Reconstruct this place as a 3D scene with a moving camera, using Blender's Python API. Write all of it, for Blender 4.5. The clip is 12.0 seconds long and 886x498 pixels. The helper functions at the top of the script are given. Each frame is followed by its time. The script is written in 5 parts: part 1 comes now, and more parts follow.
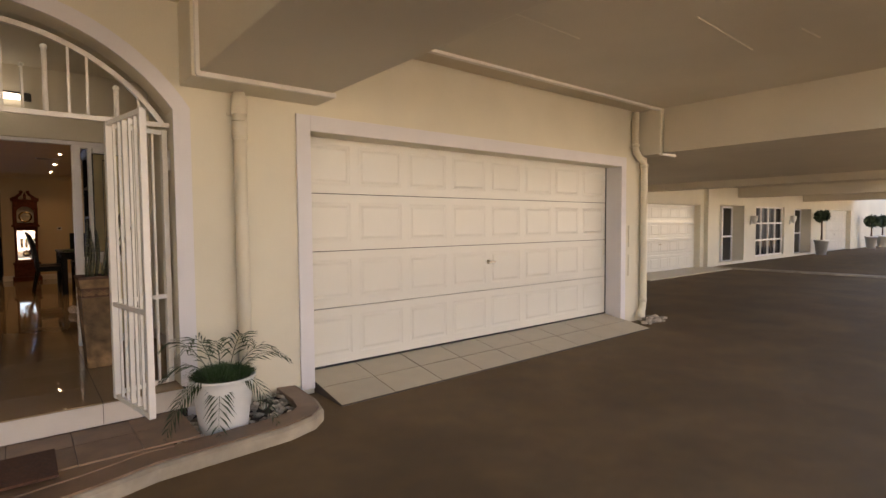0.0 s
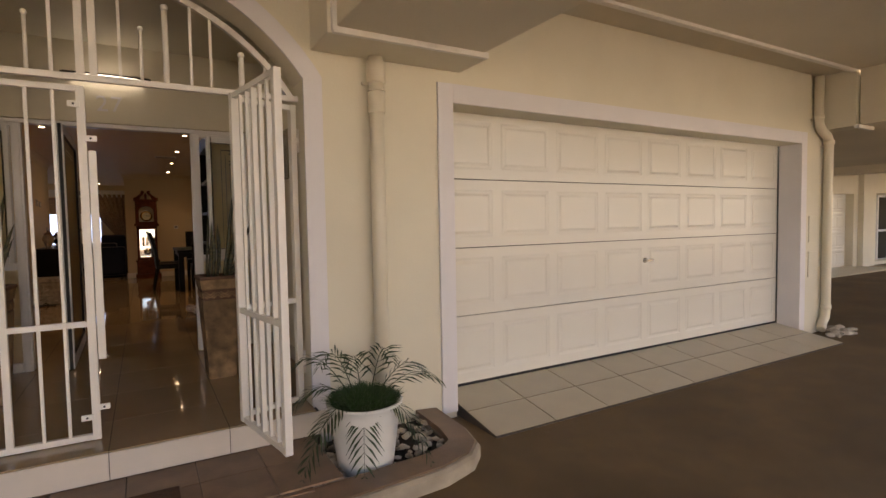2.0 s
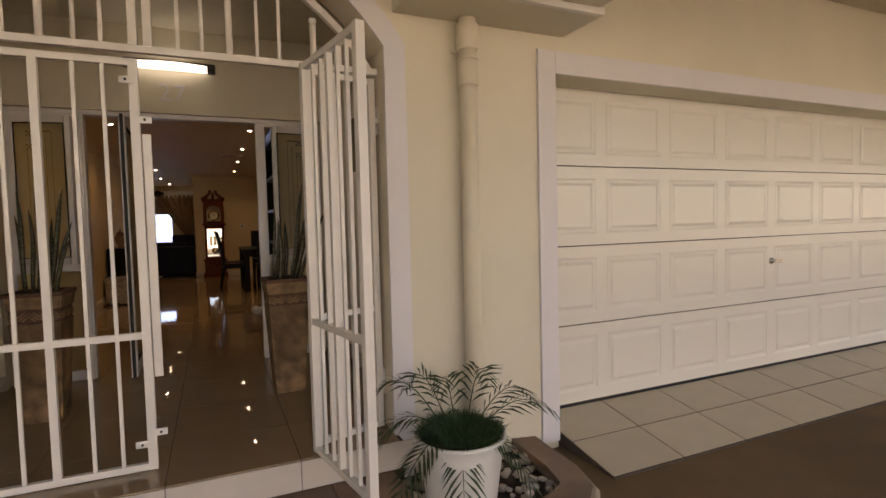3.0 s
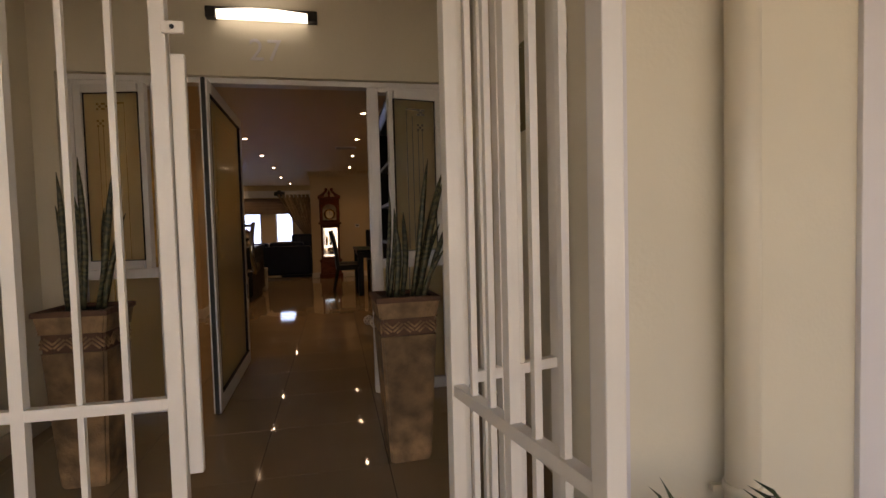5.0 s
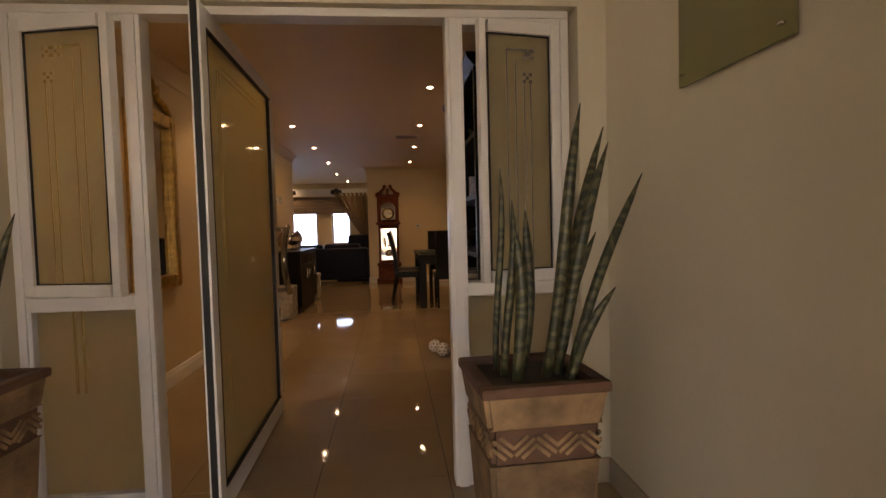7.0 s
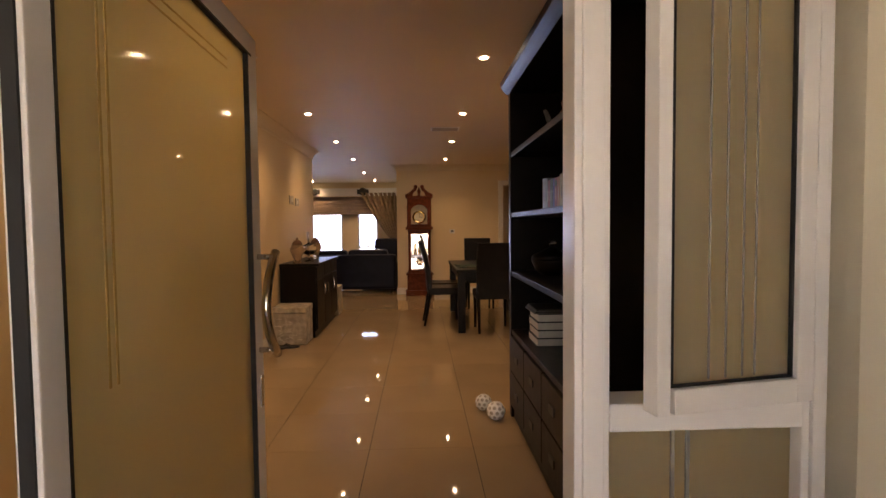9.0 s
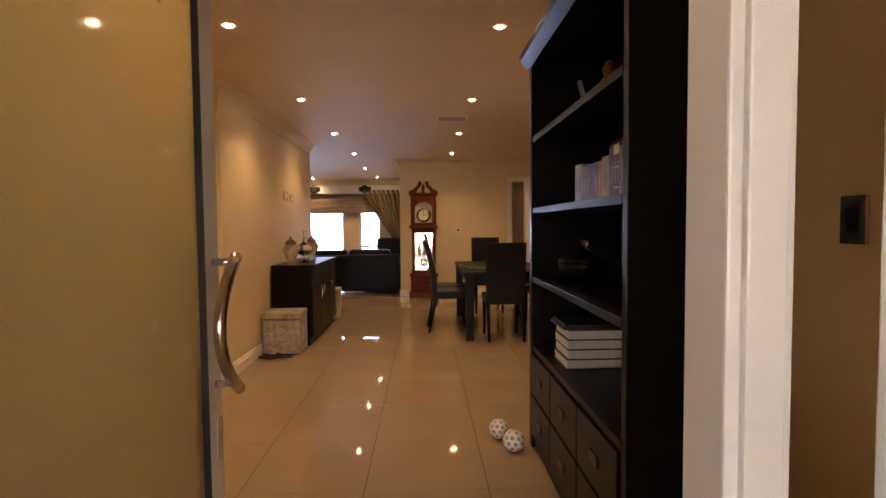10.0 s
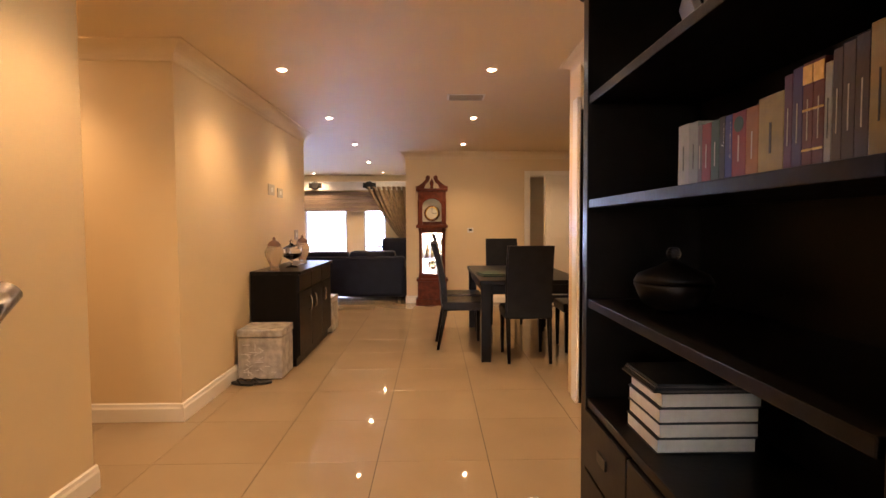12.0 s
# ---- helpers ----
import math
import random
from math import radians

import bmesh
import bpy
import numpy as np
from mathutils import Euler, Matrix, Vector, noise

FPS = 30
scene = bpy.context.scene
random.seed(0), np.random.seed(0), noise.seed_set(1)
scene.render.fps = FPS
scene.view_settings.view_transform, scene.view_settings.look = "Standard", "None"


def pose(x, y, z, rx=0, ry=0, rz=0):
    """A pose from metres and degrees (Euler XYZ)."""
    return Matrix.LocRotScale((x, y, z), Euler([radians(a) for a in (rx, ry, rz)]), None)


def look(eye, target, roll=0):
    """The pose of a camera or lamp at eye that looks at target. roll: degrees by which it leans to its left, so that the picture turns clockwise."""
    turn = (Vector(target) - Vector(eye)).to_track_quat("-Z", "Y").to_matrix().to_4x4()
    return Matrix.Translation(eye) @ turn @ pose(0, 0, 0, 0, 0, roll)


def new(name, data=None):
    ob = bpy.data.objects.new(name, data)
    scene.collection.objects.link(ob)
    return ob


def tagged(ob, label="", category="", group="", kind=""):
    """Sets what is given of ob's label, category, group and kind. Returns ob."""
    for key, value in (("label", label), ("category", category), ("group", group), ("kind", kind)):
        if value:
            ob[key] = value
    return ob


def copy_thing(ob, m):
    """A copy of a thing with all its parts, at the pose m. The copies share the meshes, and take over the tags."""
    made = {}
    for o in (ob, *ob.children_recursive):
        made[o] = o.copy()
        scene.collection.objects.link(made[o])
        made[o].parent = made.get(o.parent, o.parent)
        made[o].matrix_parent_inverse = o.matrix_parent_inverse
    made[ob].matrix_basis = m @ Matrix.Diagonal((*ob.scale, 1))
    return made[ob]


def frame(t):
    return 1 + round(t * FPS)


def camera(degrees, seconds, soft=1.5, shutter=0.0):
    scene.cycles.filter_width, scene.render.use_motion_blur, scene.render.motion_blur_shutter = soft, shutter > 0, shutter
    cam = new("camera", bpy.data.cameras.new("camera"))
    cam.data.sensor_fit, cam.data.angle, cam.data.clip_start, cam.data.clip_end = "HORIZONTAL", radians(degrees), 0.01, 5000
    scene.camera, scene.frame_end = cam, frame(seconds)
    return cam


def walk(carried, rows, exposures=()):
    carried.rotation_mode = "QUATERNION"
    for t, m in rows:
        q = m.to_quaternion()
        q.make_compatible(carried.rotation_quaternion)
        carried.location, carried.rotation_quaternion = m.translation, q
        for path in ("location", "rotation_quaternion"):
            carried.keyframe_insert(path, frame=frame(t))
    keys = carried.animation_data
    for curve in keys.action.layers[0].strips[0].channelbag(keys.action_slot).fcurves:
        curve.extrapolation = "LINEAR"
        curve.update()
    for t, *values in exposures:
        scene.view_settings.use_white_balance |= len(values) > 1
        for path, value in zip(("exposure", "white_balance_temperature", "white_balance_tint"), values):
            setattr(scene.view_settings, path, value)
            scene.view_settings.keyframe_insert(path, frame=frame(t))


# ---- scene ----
cam = camera(80.8, 12.0)
PATH = [
    (0, (0.263, 0.449, 1.231), (1.521, 2.0, 1.134), -0.4),
    (0.5, (0.283, 0.669, 1.221), (1.487, 2.263, 1.122), -0.5),
    (1, (0.286, 0.905, 1.195), (1.414, 2.553, 1.095), -0.7),
    (1.5, (0.268, 1.196, 1.193), (1.328, 2.889, 1.092), -0.9),
    (2, (0.27, 1.482, 1.182), (1.267, 3.213, 1.08), -1.0),
    (2.5, (0.3, 1.795, 1.172), (1.221, 3.567, 1.07), -1.1),
    (3, (0.311, 2.109, 1.16), (1.119, 3.936, 1.058), -1.4),
    (3.2, (0.319, 2.264, 1.177), (1.084, 4.109, 1.07), -1.5),
    (5, (0.448, 3.395, 1.127), (0.855, 5.351, 1.037), -1.5),
    (5.5, (0.458, 3.704, 1.123), (0.791, 5.674, 1.034), -1.6),
    (6, (0.475, 4.075, 1.153), (0.755, 6.053, 1.059), -1.6),
    (6.5, (0.457, 4.375, 1.139), (0.687, 6.36, 1.052), -1.6),
    (7, (0.441, 4.659, 1.162), (0.632, 6.648, 1.074), -1.5),
    (9, (0.374, 5.865, 1.286), (0.461, 7.861, 1.197), -0.6),
    (9.5, (0.374, 6.133, 1.281), (0.451, 8.129, 1.19), -0.5),
    (10, (0.367, 6.376, 1.276), (0.439, 8.372, 1.184), -0.5),
    (10.5, (0.338, 6.619, 1.296), (0.412, 8.615, 1.196), -0.3),
    (11, (0.337, 6.836, 1.263), (0.402, 8.833, 1.172), -0.5),
    (11.5, (0.339, 7.055, 1.255), (0.405, 9.052, 1.164), -0.6),
    (12, (0.375, 7.277, 1.274), (0.413, 9.274, 1.18), -0.3),
]
EXPO = [(t, e, k, 22) for t, e, k in ((0.0, 1.75, 7400), (3.0, 1.5, 7400), (5.5, 1.5, 7400), (6.5, 1.9, 7600), (7.0, 2.35, 7700), (9.0, 3.15, 7100), (10.5, 3.7, 6900), (12.0, 4.25, 6600))]
walk(cam, [(t, look(eye, target, roll)) for t, eye, target, roll in PATH], EXPO)

# ---- light ----
world = bpy.data.worlds.new("sky")
scene.world = world
world.use_nodes = True
wn = world.node_tree
sky = wn.nodes.new("ShaderNodeTexSky")
sky.sky_type = "NISHITA"
sky.sun_disc = False
sky.sun_elevation = radians(46)
sky.sun_rotation = radians(11)
wn.links.new(sky.outputs[0], wn.nodes["Background"].inputs[0])
wn.nodes["Background"].inputs[1].default_value = 0.15
sun = new("sun", bpy.data.lights.new("sun", "SUN"))
sun.data.energy, sun.data.angle, sun.data.color = 5.0, radians(0.6), (1.0, 0.93, 0.82)
sun.matrix_world = look((6, 30, 32), (0, 0, 0))


# ---- materials ----
def mat(name, col, rough=0.6, var=0.06, scale=6.0, bump=0.05, bscale=80.0, metal=0.0, coat=0.0, stain=0.0, per=0.0):
    m = bpy.data.materials.new(name)
    m.use_nodes = True
    nt = m.node_tree
    b = nt.nodes["Principled BSDF"]
    tc = nt.nodes.new("ShaderNodeTexCoord")
    n1 = nt.nodes.new("ShaderNodeTexNoise")
    n1.inputs["Scale"].default_value = scale
    n1.inputs["Detail"].default_value = 6
    nt.links.new(tc.outputs["Object"], n1.inputs["Vector"])
    n2 = nt.nodes.new("ShaderNodeTexNoise")
    n2.inputs["Scale"].default_value = bscale
    n2.inputs["Detail"].default_value = 4
    nt.links.new(tc.outputs["Object"], n2.inputs["Vector"])
    ramp = nt.nodes.new("ShaderNodeValToRGB")
    ramp.color_ramp.elements[0].position, ramp.color_ramp.elements[1].position = 0.3, 0.7
    ramp.color_ramp.elements[0].color = (*[c * (1 - var) for c in col], 1)
    ramp.color_ramp.elements[1].color = (*[min(1, c * (1 + var)) for c in col], 1)
    nt.links.new(n1.outputs["Fac"], ramp.inputs[0])
    out = ramp.outputs[0]
    if stain:
        n3 = nt.nodes.new("ShaderNodeTexNoise")
        n3.inputs["Scale"].default_value = scale * 0.23
        n3.inputs["Detail"].default_value = 8
        nt.links.new(tc.outputs["Object"], n3.inputs["Vector"])
        r3 = nt.nodes.new("ShaderNodeValToRGB")
        r3.color_ramp.elements[0].position, r3.color_ramp.elements[1].position = 0.42, 0.62
        r3.color_ramp.elements[0].color = (1 - stain, 1 - stain, 1 - stain, 1)
        r3.color_ramp.elements[1].color = (1, 1, 1, 1)
        nt.links.new(n3.outputs["Fac"], r3.inputs[0])
        mx = nt.nodes.new("ShaderNodeMix")
        mx.data_type, mx.blend_type = "RGBA", "MULTIPLY"
        mx.inputs[0].default_value = 1
        nt.links.new(out, mx.inputs[6])
        nt.links.new(r3.outputs[0], mx.inputs[7])
        out = mx.outputs[2]
    if per:
        oi = nt.nodes.new("ShaderNodeObjectInfo")
        mr = nt.nodes.new("ShaderNodeMapRange")
        mr.inputs[3].default_value, mr.inputs[4].default_value = 1 - per, 1 + per
        nt.links.new(oi.outputs["Random"], mr.inputs[0])
        hs = nt.nodes.new("ShaderNodeHueSaturation")
        nt.links.new(mr.outputs[0], hs.inputs["Value"])
        nt.links.new(out, hs.inputs["Color"])
        out = hs.outputs[0]
    nt.links.new(out, b.inputs["Base Color"])
    b.inputs["Metallic"].default_value = metal
    b.inputs["Coat Weight"].default_value = coat
    mrr = nt.nodes.new("ShaderNodeMapRange")
    mrr.inputs[3].default_value, mrr.inputs[4].default_value = max(0.02, rough * 0.85), min(1, rough * 1.15)
    nt.links.new(n1.outputs["Fac"], mrr.inputs[0])
    nt.links.new(mrr.outputs[0], b.inputs["Roughness"])
    if bump:
        bp = nt.nodes.new("ShaderNodeBump")
        bp.inputs["Strength"].default_value = bump
        bp.inputs["Distance"].default_value = 0.01
        nt.links.new(n2.outputs["Fac"], bp.inputs["Height"])
        nt.links.new(bp.outputs[0], b.inputs["Normal"])
    return m


def glow(name, col, strength):
    m = bpy.data.materials.new(name)
    m.use_nodes = True
    b = m.node_tree.nodes["Principled BSDF"]
    b.inputs["Base Color"].default_value = (*col, 1)
    b.inputs["Emission Color"].default_value = (*col, 1)
    b.inputs["Emission Strength"].default_value = strength
    return m


def glass(name, col, rough, alpha=1.0):
    m = bpy.data.materials.new(name)
    m.use_nodes = True
    b = m.node_tree.nodes["Principled BSDF"]
    b.inputs["Base Color"].default_value = (*col, 1)
    b.inputs["Roughness"].default_value = rough
    b.inputs["Transmission Weight"].default_value = alpha
    b.inputs["IOR"].default_value = 1.45
    return m


M_WALL = mat("cream_plaster", (0.73, 0.67, 0.535), 0.7, 0.04, 1.5, 0.12, 60, stain=0.06)
M_TRIMP = mat("lilac_white_paint", (0.72, 0.69, 0.70), 0.55, 0.03, 3, 0.06, 90)
M_SLAB = mat("painted_concrete_soffit", (0.70, 0.625, 0.49), 0.75, 0.06, 0.8, 0.15, 40, stain=0.1)
M_GDOOR = mat("white_steel_door", (0.73, 0.695, 0.62), 0.25, 0.02, 2, 0.05, 160)
M_ASPH = mat("worn_asphalt", (0.165, 0.104, 0.046), 0.8, 0.14, 5, 0.5, 220, stain=0.22)
M_APRON = mat("beige_tile", (0.52, 0.45, 0.33), 0.35, 0.05, 5, 0.04, 60, per=0.05)
M_GROUT = mat("dark_grout", (0.09, 0.07, 0.055), 0.9, 0.2, 20)
M_GROUTL = mat("brown_grout", (0.03, 0.02, 0.013), 0.8, 0.2, 20)
M_KERB = mat("kerb_concrete", (0.42, 0.35, 0.26), 0.8, 0.15, 9, 0.4, 120, stain=0.25)
M_SAND = mat("brown_stone_tile", (0.25, 0.155, 0.095), 0.45, 0.2, 6, 0.15, 70, per=0.12, stain=0.2)
M_SOIL = mat("dark_soil", (0.05, 0.035, 0.025), 0.95, 0.3, 30, 0.6, 60)
M_PEB = mat("river_pebble", (0.48, 0.41, 0.33), 0.6, 0.2, 8, 0.1, 90, per=0.45)
M_STEEL = mat("white_painted_steel", (0.80, 0.76, 0.70), 0.35, 0.03, 8, 0.04, 120)
M_PVC = mat("cream_pvc", (0.74, 0.67, 0.53), 0.4, 0.03, 4, 0.03, 100, stain=0.05)
M_ALU = mat("white_aluminium", (0.78, 0.76, 0.75), 0.32, 0.02, 6, 0.02, 140)
M_RUB = mat("black_rubber", (0.012, 0.012, 0.012), 0.6, 0.1, 20)
M_POTW = mat("white_glazed_clay", (0.78, 0.76, 0.72), 0.4, 0.05, 6, 0.1, 30, stain=0.08)
M_TERRA = mat("weathered_terracotta", (0.36, 0.225, 0.115), 0.75, 0.5, 11, 0.6, 45, stain=0.5)
M_TERRAD = mat("dark_carved_clay", (0.12, 0.06, 0.035), 0.75, 0.25, 15, 0.3, 60)
M_LEAF = mat("palm_leaf", (0.032, 0.055, 0.018), 0.6, 0.25, 15, 0.05, 60)
M_LEAFD = mat("grass_leaf", (0.035, 0.075, 0.02), 0.5, 0.3, 20, 0.05, 60)
M_TILE = mat("polished_porcelain", (0.34, 0.25, 0.155), 0.04, 0.05, 2.2, 0.0, 5, per=0.02)
M_RISER = mat("white_riser_tile", (0.62, 0.56, 0.50), 0.3, 0.04, 5)
M_IN = mat("interior_cream_paint", (0.74, 0.585, 0.36), 0.55, 0.02, 2, 0.04, 120)
M_CEIL = mat("ceiling_paint", (0.74, 0.61, 0.42), 0.6, 0.02, 2, 0.03, 90)
M_SKIRT = mat("white_skirting", (0.84, 0.79, 0.70), 0.4, 0.02, 5)
M_GREYT = mat("grey_skirting_tile", (0.42, 0.36, 0.28), 0.4, 0.08, 8)
M_DARK = mat("dark_stained_wood", (0.005, 0.0035, 0.003), 0.36, 0.3, 14, 0.05, 60)
M_LEATH = mat("black_leather", (0.014, 0.013, 0.014), 0.36, 0.2, 10, 0.15, 140)
M_SOFA = mat("navy_leather", (0.008, 0.009, 0.02), 0.38, 0.2, 8, 0.2, 110)
M_CLOCK = mat("red_mahogany", (0.12, 0.03, 0.013), 0.45, 0.35, 18, 0.05, 60)
M_GOLD = mat("aged_gold", (0.6, 0.40, 0.14), 0.35, 0.25, 25, 0.3, 60, metal=0.9)
M_CHROME = mat("brushed_steel", (0.62, 0.58, 0.52), 0.22, 0.05, 30, 0.02, 200, metal=1.0)
M_BRASS = mat("brass", (0.7, 0.5, 0.2), 0.25, 0.1, 30, metal=1.0)
M_BLACK = mat("black_metal", (0.015, 0.014, 0.013), 0.4, 0.1, 20)
M_CLOTH = mat("patterned_grey_fabric", (0.42, 0.38, 0.32), 0.8, 0.35, 16, 0.2, 180)
M_CURT = mat("gold_brown_curtain", (0.34, 0.24, 0.15), 0.65, 0.2, 12, 0.1, 90)
M_BLIND = mat("taupe_blind", (0.30, 0.22, 0.17), 0.8, 0.1, 8)
M_MAT = mat("brown_coir_mat", (0.10, 0.045, 0.025), 0.95, 0.3, 60, 0.8, 300)
M_WHITE = mat("white_plastic", (0.78, 0.75, 0.70), 0.4, 0.03, 10)
M_PAPER = mat("book_paper", (0.55, 0.52, 0.46), 0.8, 0.06, 40)
M_MIRROR = mat("mirror_silver", (0.85, 0.85, 0.85), 0.03, 0.0, 1, 0.0, 1, metal=1.0)


def frosted(name, through_col, face_col):
    """Sand-blasted glass: light scatters through it, and the smooth face mirrors a little."""
    m = bpy.data.materials.new(name)
    m.use_nodes = True
    nt = m.node_tree
    nt.nodes.remove(nt.nodes["Principled BSDF"])
    tr_ = nt.nodes.new("ShaderNodeBsdfTranslucent")
    df = nt.nodes.new("ShaderNodeBsdfDiffuse")
    gl = nt.nodes.new("ShaderNodeBsdfGlossy")
    fr_n = nt.nodes.new("ShaderNodeFresnel")
    tx = nt.nodes.new("ShaderNodeTexCoord")
    nz = nt.nodes.new("ShaderNodeTexNoise")
    nz.inputs["Scale"].default_value, nz.inputs["Detail"].default_value = 3.0, 6.0
    nt.links.new(tx.outputs["Object"], nz.inputs["Vector"])
    cr_ = nt.nodes.new("ShaderNodeValToRGB")
    cr_.color_ramp.elements[0].color = (*[c * 0.93 for c in through_col], 1)
    cr_.color_ramp.elements[1].color = (*through_col, 1)
    nt.links.new(nz.outputs["Fac"], cr_.inputs[0])
    nt.links.new(cr_.outputs[0], tr_.inputs["Color"])
    df.inputs["Color"].default_value = (*face_col, 1)
    gl.inputs["Roughness"].default_value = 0.06
    fr_n.inputs["IOR"].default_value = 1.4
    m1, m2 = nt.nodes.new("ShaderNodeMixShader"), nt.nodes.new("ShaderNodeMixShader")
    m1.inputs[0].default_value = 0.18
    nt.links.new(tr_.outputs[0], m1.inputs[1])
    nt.links.new(df.outputs[0], m1.inputs[2])
    nt.links.new(fr_n.outputs[0], m2.inputs[0])
    nt.links.new(m1.outputs[0], m2.inputs[1])
    nt.links.new(gl.outputs[0], m2.inputs[2])
    nt.links.new(m2.outputs[0], nt.nodes["Material Output"].inputs[0])
    return m


M_FROST = frosted("frosted_glass", (0.97, 0.87, 0.58), (0.55, 0.53, 0.46))
for dark_ in (M_DARK, M_LEATH, M_SOFA, M_CLOCK):
    dark_.node_tree.nodes["Principled BSDF"].inputs["Specular IOR Level"].default_value = 0.13
# Clear etched strips: dark or lamplit room behind is put into their colour.
M_ETCH_DIM = mat("clear_etch_dark_behind", (0.26, 0.25, 0.21), 0.4, 0.1, 30)
M_ETCH_LIT = mat("clear_etch_lit_behind", (0.5, 0.36, 0.12), 0.35, 0.1, 30)
M_CLEAR = glass("clear_glass", (0.95, 0.95, 0.95), 0.02, 1.0)
M_JAR = glass("smoked_glass", (0.7, 0.55, 0.4), 0.08, 0.7)
M_PLAQ = glass("green_glass_sheet", (0.36, 0.34, 0.17), 0.12, 0.35)
M_LAMP = glow("downlight_bulb", (1.0, 0.80, 0.52), 24.0)
M_TUBE = glow("fluorescent_diffuser", (1.0, 0.93, 0.78), 1.1)
M_SKYB = glow("bright_sky_backdrop", (0.50, 0.66, 1.0), 1.3)
M_DGLASS = mat("dark_window_glass", (0.012, 0.012, 0.014), 0.04, 0.0, 1, 0.0, 1)
M_DIAL = mat("ivory_dial", (0.62, 0.55, 0.4), 0.4, 0.1, 20)
M_SNAKE = mat("snake_plant_leaf", (0.06, 0.075, 0.03), 0.45, 0.2, 10, 0.08, 60)
nt_ = M_SNAKE.node_tree
wv = nt_.nodes.new("ShaderNodeTexWave")
wv.bands_direction = "Z"
wv.inputs["Scale"].default_value, wv.inputs["Distortion"].default_value, wv.inputs["Detail"].default_value = 9.0, 16.0, 4.0
tc_ = nt_.nodes.new("ShaderNodeTexCoord")
nt_.links.new(tc_.outputs["Object"], wv.inputs["Vector"])
rp = nt_.nodes.new("ShaderNodeValToRGB")
rp.color_ramp.elements[0].color, rp.color_ramp.elements[1].color = (0.026, 0.029, 0.012, 1), (0.085, 0.08, 0.034, 1)
rp.color_ramp.elements[0].position, rp.color_ramp.elements[1].position = 0.35, 0.75
nt_.links.new(wv.outputs["Fac"], rp.inputs[0])
nt_.links.new(rp.outputs[0], nt_.nodes["Principled BSDF"].inputs["Base Color"])


# ---- mesh helpers ----
def box(bm, x0, x1, y0, y1, z0, z1, bev=0.0, m=None):
    b2 = bmesh.new()
    r = bmesh.ops.create_cube(b2, size=1)
    for v in b2.verts:
        v.co = Vector((x0 + (v.co.x + 0.5) * (x1 - x0), y0 + (v.co.y + 0.5) * (y1 - y0), z0 + (v.co.z + 0.5) * (z1 - z0)))
    if bev:
        bmesh.ops.bevel(b2, geom=b2.edges[:], offset=bev, segments=2, affect="EDGES", profile=0.6)
    if m is not None:
        b2.transform(m)
    merge(bm, b2)
    return bm


def merge(bm, b2):
    me = bpy.data.meshes.new("tmp")
    b2.to_mesh(me)
    b2.free()
    bm.from_mesh(me)
    bpy.data.meshes.remove(me)


def B(*a, bev=0.0, m=None):
    return box(bmesh.new(), *a, bev=bev, m=m)


def lathe(bm, prof, seg=24, c=(0, 0, 0), caps=True):
    rings = []
    for r, z in prof:
        rings.append([bm.verts.new((c[0] + r * math.cos(2 * math.pi * k / seg), c[1] + r * math.sin(2 * math.pi * k / seg), c[2] + z)) for k in range(seg)])
    for a, b in zip(rings, rings[1:]):
        for k in range(seg):
            f = bm.faces.new((a[k], a[(k + 1) % seg], b[(k + 1) % seg], b[k]))
            f.smooth = True
    if caps:
        bm.faces.new(rings[0][::-1])
        bm.faces.new(rings[-1])
    return bm


def tube(bm, pts, r, seg=10, closed=False):
    pts = [Vector(p) for p in pts]
    rings = []
    side = None
    for i, p in enumerate(pts):
        rr = r[i] if isinstance(r, (list, tuple)) else r
        d = (pts[min(i + 1, len(pts) - 1)] - pts[max(i - 1, 0)]).normalized()
        if side is None:
            side = d.cross(Vector((0, 0, 1)))
            if side.length < 0.05:
                side = Vector((1, 0, 0))
        a = (side - d * side.dot(d)).normalized()
        side = a
        b = d.cross(a)
        rings.append([bm.verts.new(p + rr * (math.cos(2 * math.pi * (k + 0.5) / seg) * a + math.sin(2 * math.pi * (k + 0.5) / seg) * b)) for k in range(seg)])
    for a, b in zip(rings, rings[1:]):
        for k in range(seg):
            f = bm.faces.new((a[k], a[(k + 1) % seg], b[(k + 1) % seg], b[k]))
            f.smooth = True
    bm.faces.new(rings[0][::-1])
    bm.faces.new(rings[-1])
    bmesh.ops.recalc_face_normals(bm, faces=bm.faces[:])
    return bm


def prism(bm, outline, h0, h1, axis="z"):
    """Extrudes a flat outline between two levels of an axis."""
    def at(p, h):
        return (p[0], p[1], h) if axis == "z" else ((p[0], h, p[1]) if axis == "y" else (h, p[0], p[1]))
    lo = [bm.verts.new(at(p, h0)) for p in outline]
    hi = [bm.verts.new(at(p, h1)) for p in outline]
    n = len(outline)
    bm.faces.new(lo)
    bm.faces.new(hi[::-1])
    for k in range(n):
        bm.faces.new((lo[k], hi[k], hi[(k + 1) % n], lo[(k + 1) % n]))
    bmesh.ops.recalc_face_normals(bm, faces=bm.faces[:])
    return bm


def mesh(name, bm, material):
    me = bpy.data.meshes.new(name)
    bm.to_mesh(me)
    bm.free()
    me.materials.append(material)
    return me


def part(name, bm, material, parent, label="", kind=""):
    ob = new(name, mesh(name, bm, material))
    ob.parent = parent
    return tagged(ob, label, "", "", kind)


def piece(name, me, parent, loc=(0, 0, 0)):
    ob = new(name, me)
    ob.parent = parent
    ob.location = loc
    return ob


